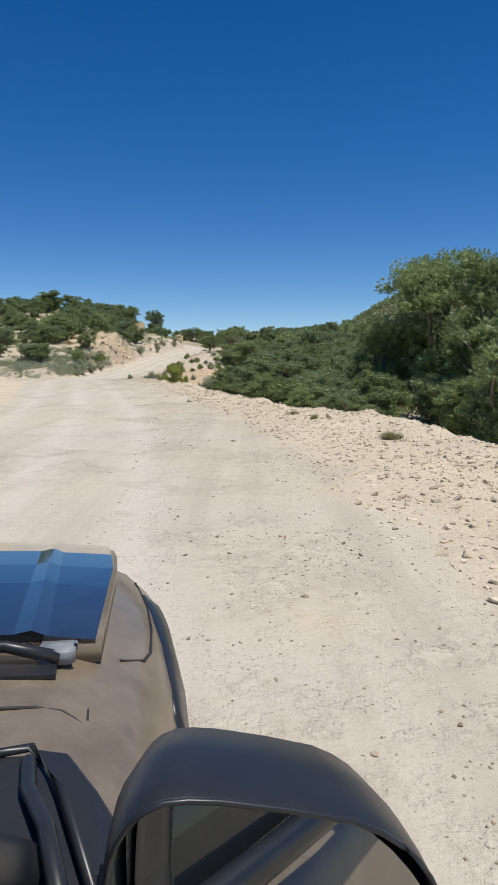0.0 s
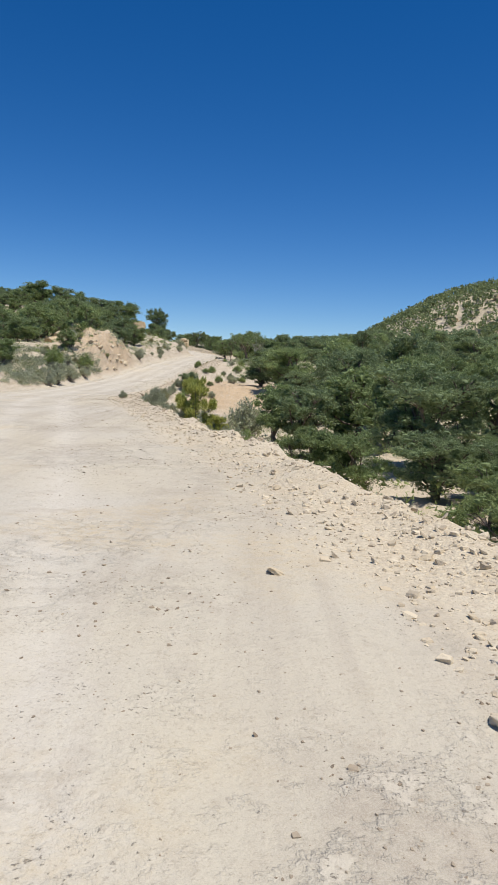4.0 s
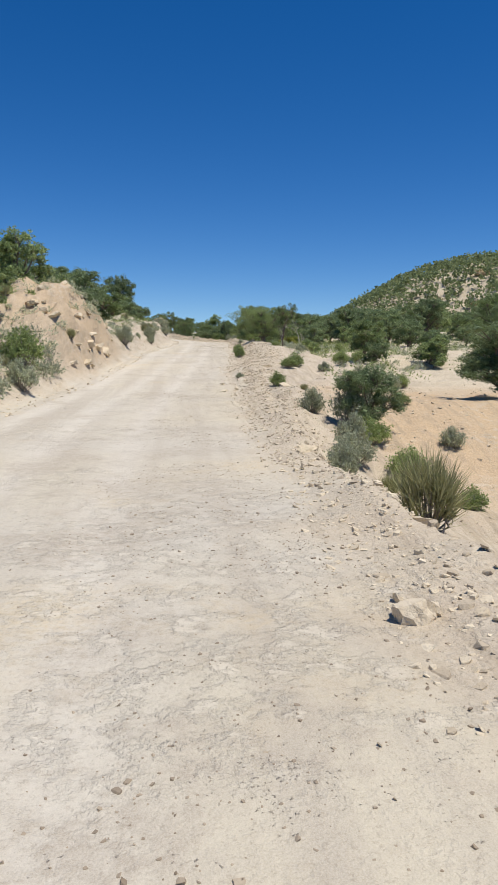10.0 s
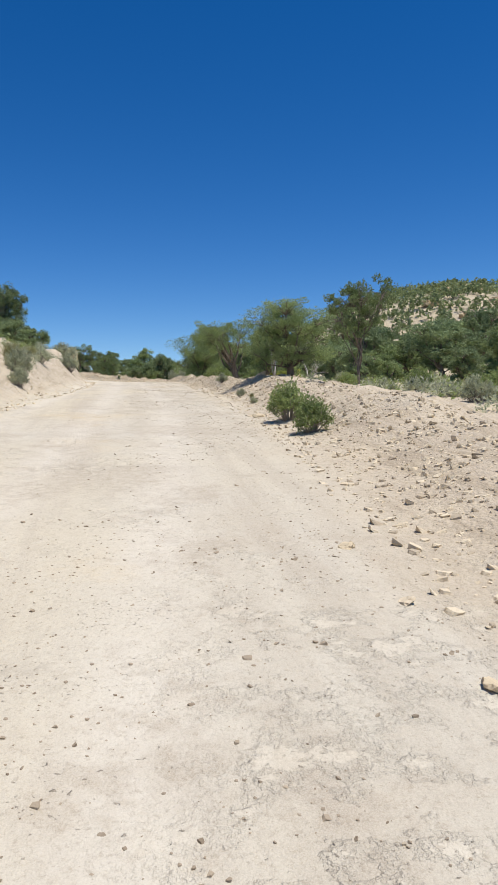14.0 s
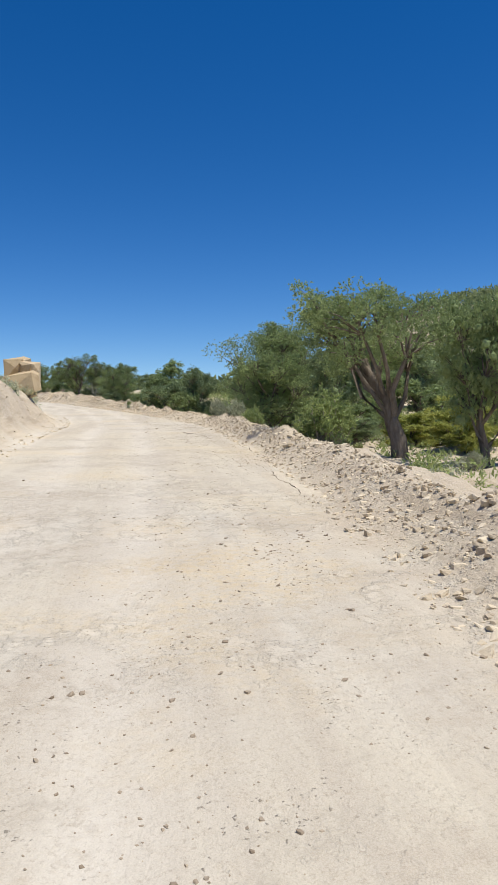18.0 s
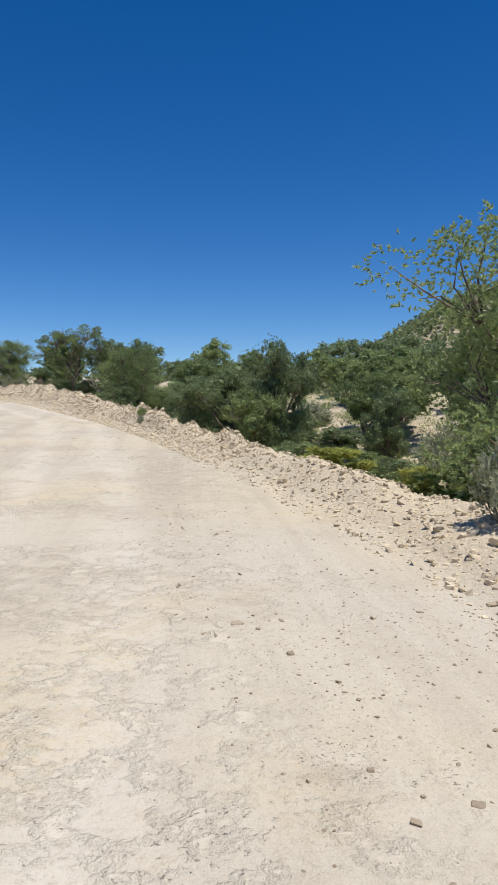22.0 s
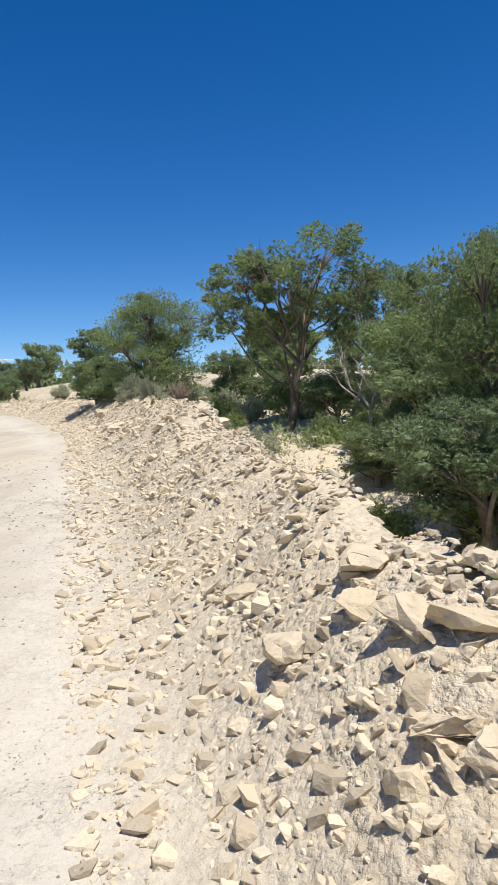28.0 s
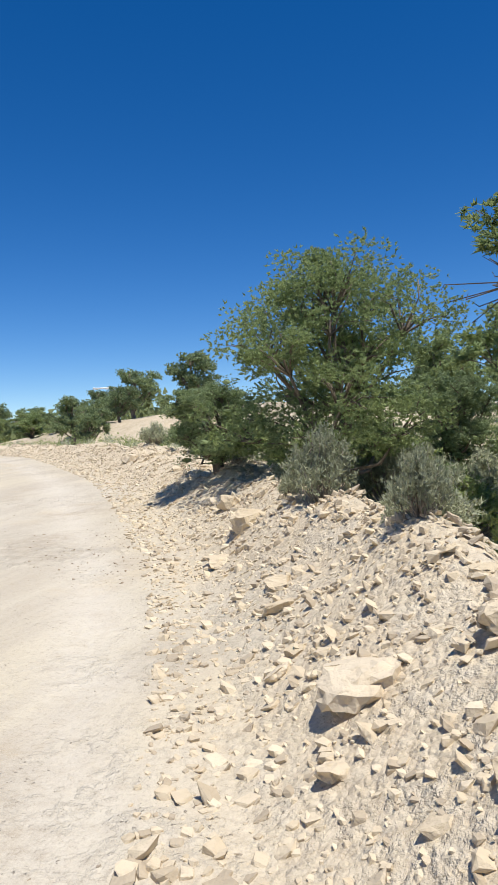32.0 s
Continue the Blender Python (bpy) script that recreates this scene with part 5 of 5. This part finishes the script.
def wagon():
    car = tagged(new("off_road_wagon"), "dusty bronze off-road wagon with a black hood panel and black mirror", "car")
    # x to the right, y ahead, z up from the road; the right flank stands at x = 0
    car.matrix_basis = Matrix.Translation((0, 0, at(-1, 0) + 0.01)) @ Euler((radians(1.9), 0, radians(7.4))).to_matrix().to_4x4()
    cx, hw = -0.985, 0.965

    def section(y, zt, k, zb=0.42, shoulder=0.10):
        half = [(0.0, zt + 0.035), (0.45, zt + 0.03), (0.78, zt + 0.005), (0.90, zt - 0.035), (0.965, zt - shoulder), (1.0, zt - 0.24), (1.0, 0.74), (0.98, 0.56), (0.93, zb)]
        right = [(cx + hw * k * u, y, z) for u, z in half]
        left = [(cx - hw * k * u, y, z) for u, z in half[:0:-1]]
        return right + left

    SHAPE = ((-2.45, 0.95, 0.86), (-2.38, 1.08, 0.95), (-1.6, 1.12, 0.99), (0.0, 1.115, 0.985), (0.8, 1.10, 1.02), (1.2, 1.085, 1.06), (1.35, 1.075, 1.08), (1.5, 1.065, 1.088), (1.7, 1.055, 1.088), (1.9, 1.04, 1.075), (2.1, 1.02, 1.05), (2.25, 1.005, 1.02), (2.5, 0.955, 0.93), (2.62, 0.86, 0.82))
    loft("body", [section(y, zt, k) for y, zt, k in SHAPE], M_PAINT, car)

    def skin(y, q, off=0.0):
        """A point of the right flank: q runs down the section."""
        zt, k = (float(np.interp(y, [r[0] for r in SHAPE], [r[n] for r in SHAPE])) for n in (1, 2))
        s_ = section(y, zt, k)
        i = min(int(q), 7)
        p = Vector(s_[i]).lerp(Vector(s_[i + 1]), q - i)
        return (p.x + off, p.y, p.z + off * 0.5)


    def deck(y):
        return float(np.interp(y, [1.2, 1.5, 1.9, 2.25, 2.5], [1.085, 1.065, 1.04, 1.005, 0.955]))

    # hood with its glossy centre panel
    rows = [1.42, 1.6, 1.8, 2.0, 2.2, 2.36, 2.46]
    rings = []
    for y in rows:
        z = deck(y) + 0.045
        e = 0.872 - 0.10 * max(0, y - 2.1) - 1.2 * max(0, y - 2.3) ** 2
        rings.append([(cx - e, y, z - 0.012), (cx - 0.4, y, z + 0.018), (cx, y, z + 0.026), (cx + 0.4, y, z + 0.018), (cx + e, y, z - 0.012), (cx + e, y, z - 0.05), (cx, y, z - 0.05), (cx - e, y, z - 0.05)])
    hood = loft("hood", rings, M_PAINT, car)
    rings = []
    for y in rows:
        z = deck(y) + 0.049
        e, i = 0.862 - 0.09 * max(0, y - 2.0), 0.74 - 0.085 * (y - 1.42)
        rings.append([(cx - e, y, z - 0.008), (cx - i - 0.02, y, z + 0.004), (cx - i, y, z + 0.030), (cx - i + 0.035, y, z + 0.010), (cx, y, z + 0.034), (cx + i - 0.035, y, z + 0.010), (cx + i, y, z + 0.017), (cx + i + 0.03, y, z + 0.004), (cx + e, y, z - 0.008), (cx + e, y, z - 0.016), (cx - e, y, z - 0.016)])
    loft("hood_panel", rings, M_DECAL, hood, smooth=False, label="glossy black hood panel with a raised crease")
    # cowl, wipers and hinge cover between hood and windscreen
    slab("cowl", [(cx - 0.80, 1.31, 1.095), (cx + 0.80, 1.31, 1.085), (cx + 0.79, 1.42, 1.075), (cx - 0.79, 1.42, 1.075)], (0, 0, 1), M_TRIM, car, 0.012)
    bar("wiper", [(cx - 0.35, 1.33, 1.13), (cx + 0.2, 1.36, 1.135), (cx + 0.70, 1.375, 1.125), (cx + 0.80, 1.37, 1.10)], [0.010, 0.014, 0.012, 0.014], M_TRIM, car)
    # shut lines of wing, door and hood, laid a hair proud of the skin
    for pts in ([(-0.30, 1.19, 1.102), (-0.259, 1.19, 1.098), (-0.207, 1.199, 1.092), (-0.162, 1.203, 1.080), (-0.123, 1.179, 1.066), (-0.084, 1.132, 1.048), (-0.058, 1.10, 1.024)],
                [(-0.149, 1.357, 1.066), (-0.133, 1.303, 1.064), (-0.123, 1.251, 1.064), (-0.119, 1.19, 1.066)],
                [skin(1.46, 2.7, 0.002), skin(1.50, 3.1, 0.002), skin(1.58, 3.3, 0.002), skin(1.75, 3.35, 0.002), skin(1.95, 3.35, 0.002), skin(2.2, 3.3, 0.002)]):
        fine = [tuple(Vector(pts[a]).lerp(Vector(pts[a + 1]), b / 4)) for a in range(len(pts) - 1) for b in range(4)] + [pts[-1]]
        bar("shut_line", fine, 0.0034, M_DARK, car, 6)
    # long black vent trim let into the right wing
    rings = []
    for y in np.linspace(1.40, 2.06, 12):
        g = (y - 1.40) / 0.66
        a, b = 4.15 - 0.85 * g ** 0.7, 4.9 - 0.35 * g ** 2
        rings.append([skin(y, a, -0.006), skin(y, a + 0.05, 0.006), skin(y, (a + b) / 2, 0.009), skin(y, b - 0.05, 0.006), skin(y, b, -0.006)])
    loft("wing_vent", rings, M_TRIM, car, label="black wing trim")
    # foot of the windscreen pillar and window corner, black
    corner = slab("window_corner", [(-0.30, 0.925, 1.175), (-0.162, 0.921, 1.175), (-0.155, 0.934, 1.175), (-0.115, 0.925, 1.172), (-0.072, 0.851, 1.165), (-0.042, 0.80, 1.150), (-0.041, 0.60, 1.150), (-0.30, 0.60, 1.185)], (0, 0, -1), M_TRIM, car, 0.09, "black plastic window corner")
    bar("weather_strip", [(-0.16, 0.90, 1.178), (-0.15, 0.84, 1.180), (-0.119, 0.767, 1.182), (-0.08, 0.62, 1.182)], 0.010, M_TRIM, corner)
    bar("weather_strip", [(-0.20, 0.92, 1.180), (-0.16, 0.925, 1.182), (-0.113, 0.834, 1.178), (-0.055, 0.66, 1.165)], 0.006, M_TRIM, corner)
    for k in (-1, 1):
        loft("hinge_cover", [[(cx + k * (0.79 + 0.03 * u), y + 0.012 * v, z) for u, v in ((-1, -1), (1, -1), (1.3, 0), (1, 1), (-1, 1))] for y, z in ((1.372, 1.09), (1.374, 1.110), (1.380, 1.116), (1.415, 1.112), (1.425, 1.09))], M_GREY, car, label="grey plastic hinge cover")
        # flare and vent on the front wing
        bar("wheel_flare", [(cx + k * 0.985, 1.62 + 0.47 * math.cos(a), 0.40 + 0.47 * math.sin(a)) for a in [radians(q) for q in range(-5, 190, 15)]], 0.035, M_TRIM, car)
        slab("headlight", [(cx + k * 0.55, 2.615, 0.80), (cx + k * 0.80, 2.55, 0.82), (cx + k * 0.80, 2.53, 0.90), (cx + k * 0.55, 2.60, 0.89)], (0, 1, 0.2), M_GLASS, car, 0.02)
        slab("tail_light", [(cx + k * 0.66, -2.43, 0.82), (cx + k * 0.86, -2.40, 0.82), (cx + k * 0.86, -2.40, 1.0), (cx + k * 0.66, -2.43, 1.0)], (0, -1, 0), M_GLASS, car, 0.02)
        # pillars and roof rails
        for nm, a, b, r in (("front_pillar", (0.84, 0.80, 1.10), (0.64, 0.0, 1.70), 0.042), ("middle_pillar", (0.90, -0.12, 1.11), (0.69, -0.18, 1.72), 0.04), ("rear_pillar", (0.89, -2.05, 1.11), (0.66, -1.85, 1.70), 0.07)):
            m = [(a[q] + b[q]) / 2 + (0.03 if q == 0 else 0.0) for q in range(3)]
            bar(nm, [(cx + k * p[0], p[1], p[2]) for p in (a, m, b)], r, M_PAINT if nm == "rear_pillar" else M_TRIM, car)
        bar("window_frame", [(cx + k * u, y, z) for u, y, z in ((0.935, -1.95, 1.125), (0.94, 0.0, 1.13), (0.925, 0.42, 1.135), (0.88, 0.68, 1.15), (0.80, 0.38, 1.42), (0.70, 0.0, 1.66))], 0.022, M_TRIM, car)
        for nm, y0, y1 in (("front_window", -0.10, 0.66), ("rear_window", -1.9, -0.15)):
            front = y1 > 0
            slab(nm, [(cx + k * 0.90, y0, 1.13), (cx + k * 0.885, y1, 1.13), (cx + k * (0.80 if front else 0.79), (0.34 if front else y1), 1.42), (cx + k * 0.70, (0.02 if front else y1 - 0.03), 1.66), (cx + k * 0.70, y0 - 0.03 if not front else y0 - 0.03, 1.68)], (k, 0, 0.3), M_GLASS, car, 0.006)
        bar("door_handle", [(cx + k * 0.985, -0.05, 0.93), (cx + k * 0.995, 0.05, 0.935), (cx + k * 0.985, 0.15, 0.93)], 0.012, M_TRIM, car)
        for y in (1.62, -1.42):
            wheel = bar("wheel", [(cx + k * 0.70, y, 0.385), (cx + k * 0.72, y, 0.385), (cx + k * 0.90, y, 0.385), (cx + k * 0.93, y, 0.385)], [0.35, 0.385, 0.385, 0.35], M_RUBBER, car, 32)
            bar("rim", [(cx + k * 0.928, y, 0.385), (cx + k * 0.945, y, 0.385)], [0.25, 0.20], M_RIM, wheel, 24)
    slab("windscreen", [(cx - 0.80, 0.86, 1.12), (cx + 0.80, 0.86, 1.12), (cx + 0.64, 0.03, 1.69), (cx - 0.64, 0.03, 1.69)], (0, 0.6, 0.8), M_GLASS, car, 0.008)
    slab("rear_screen", [(cx - 0.78, -2.28, 1.14), (cx + 0.78, -2.28, 1.14), (cx + 0.62, -2.02, 1.66), (cx - 0.62, -2.02, 1.66)], (0, -1, 0.4), M_GLASS, car, 0.008)
    loft("roof", [[(cx + u * k, y, z + dz) for u, dz in ((-0.70, -0.02), (-0.5, 0.03), (0, 0.045), (0.5, 0.03), (0.70, -0.02), (0.5, -0.05), (-0.5, -0.05))] for y, z, k in ((-2.08, 1.67, 0.92), (-1.6, 1.715, 1.0), (-0.6, 1.735, 1.0), (-0.2, 1.72, 0.99), (0.07, 1.69, 0.95))], M_PAINT, car)
    slab("grille", [(cx - 0.5, 2.615, 0.66), (cx + 0.5, 2.615, 0.66), (cx + 0.5, 2.60, 0.88), (cx - 0.5, 2.60, 0.88)], (0, 1, 0), M_TRIM, car, 0.02)
    bar("bumper", [(cx - 0.85, 2.45, 0.54), (cx - 0.6, 2.62, 0.54), (cx, 2.68, 0.54), (cx + 0.6, 2.62, 0.54), (cx + 0.85, 2.45, 0.54)], 0.11, M_TRIM, car)
    slab("dashboard", [(cx - 0.78, 0.45, 1.06), (cx + 0.78, 0.45, 1.06), (cx + 0.78, 0.82, 1.10), (cx - 0.78, 0.82, 1.10)], (0, 0, 1), M_DARK, car, 0.02)
    # door mirror of the right flank: shell open to the rear, glass set into it
    mirror = new("door_mirror")
    mirror.parent = car
    outline = []
    for k in range(36):
        a = 2 * math.pi * k / 36
        c, s_ = math.cos(a), math.sin(a)
        u = 0.137 * abs(c) ** 0.55 * (1 if c > 0 else -1)
        v = 0.108 * abs(s_) ** 0.55 * (1 if s_ > 0 else -1)
        outline.append((u, v - 0.30 * max(0, u + 0.10) - 2.2 * max(0, u - 0.03) ** 2))

    def ring(f, y, du=0.0, dv=0.0, lean=0.10, tilt=0.0):
        return [(0.096 + u * f + du, y + lean * (u * f) + tilt * v * f, 1.272 + v * f + dv) for u, v in outline]

    loft("housing", [ring(0.955, 0.59), ring(0.975, 0.53), ring(1.0, 0.535), ring(1.0, 0.56), ring(0.97, 0.60), ring(0.86, 0.65), ring(0.60, 0.685), ring(0.25, 0.695)], M_TRIM, mirror, caps=False, label="satin black mirror housing")
    loft("mirror_glass", [ring(0.90, 0.562, lean=-0.32, tilt=0.13), ring(0.895, 0.567, lean=-0.32, tilt=0.13)], M_MIRROR, mirror, smooth=False, label="mirror glass showing the flank of the car")
    bar("rim_line", [ring(0.985, 0.531)[k] for k in list(range(36)) + [0]], 0.0025, M_TRIM, mirror, 6)
    loft("mirror_arm", [[(-0.06, 0.60, 1.11), (-0.06, 0.72, 1.11), (-0.06, 0.72, 1.17), (-0.06, 0.60, 1.17)], [(0.03, 0.58, 1.17), (0.03, 0.66, 1.17), (0.03, 0.66, 1.24), (0.03, 0.58, 1.24)]], M_TRIM, mirror)
    return car


wagon()
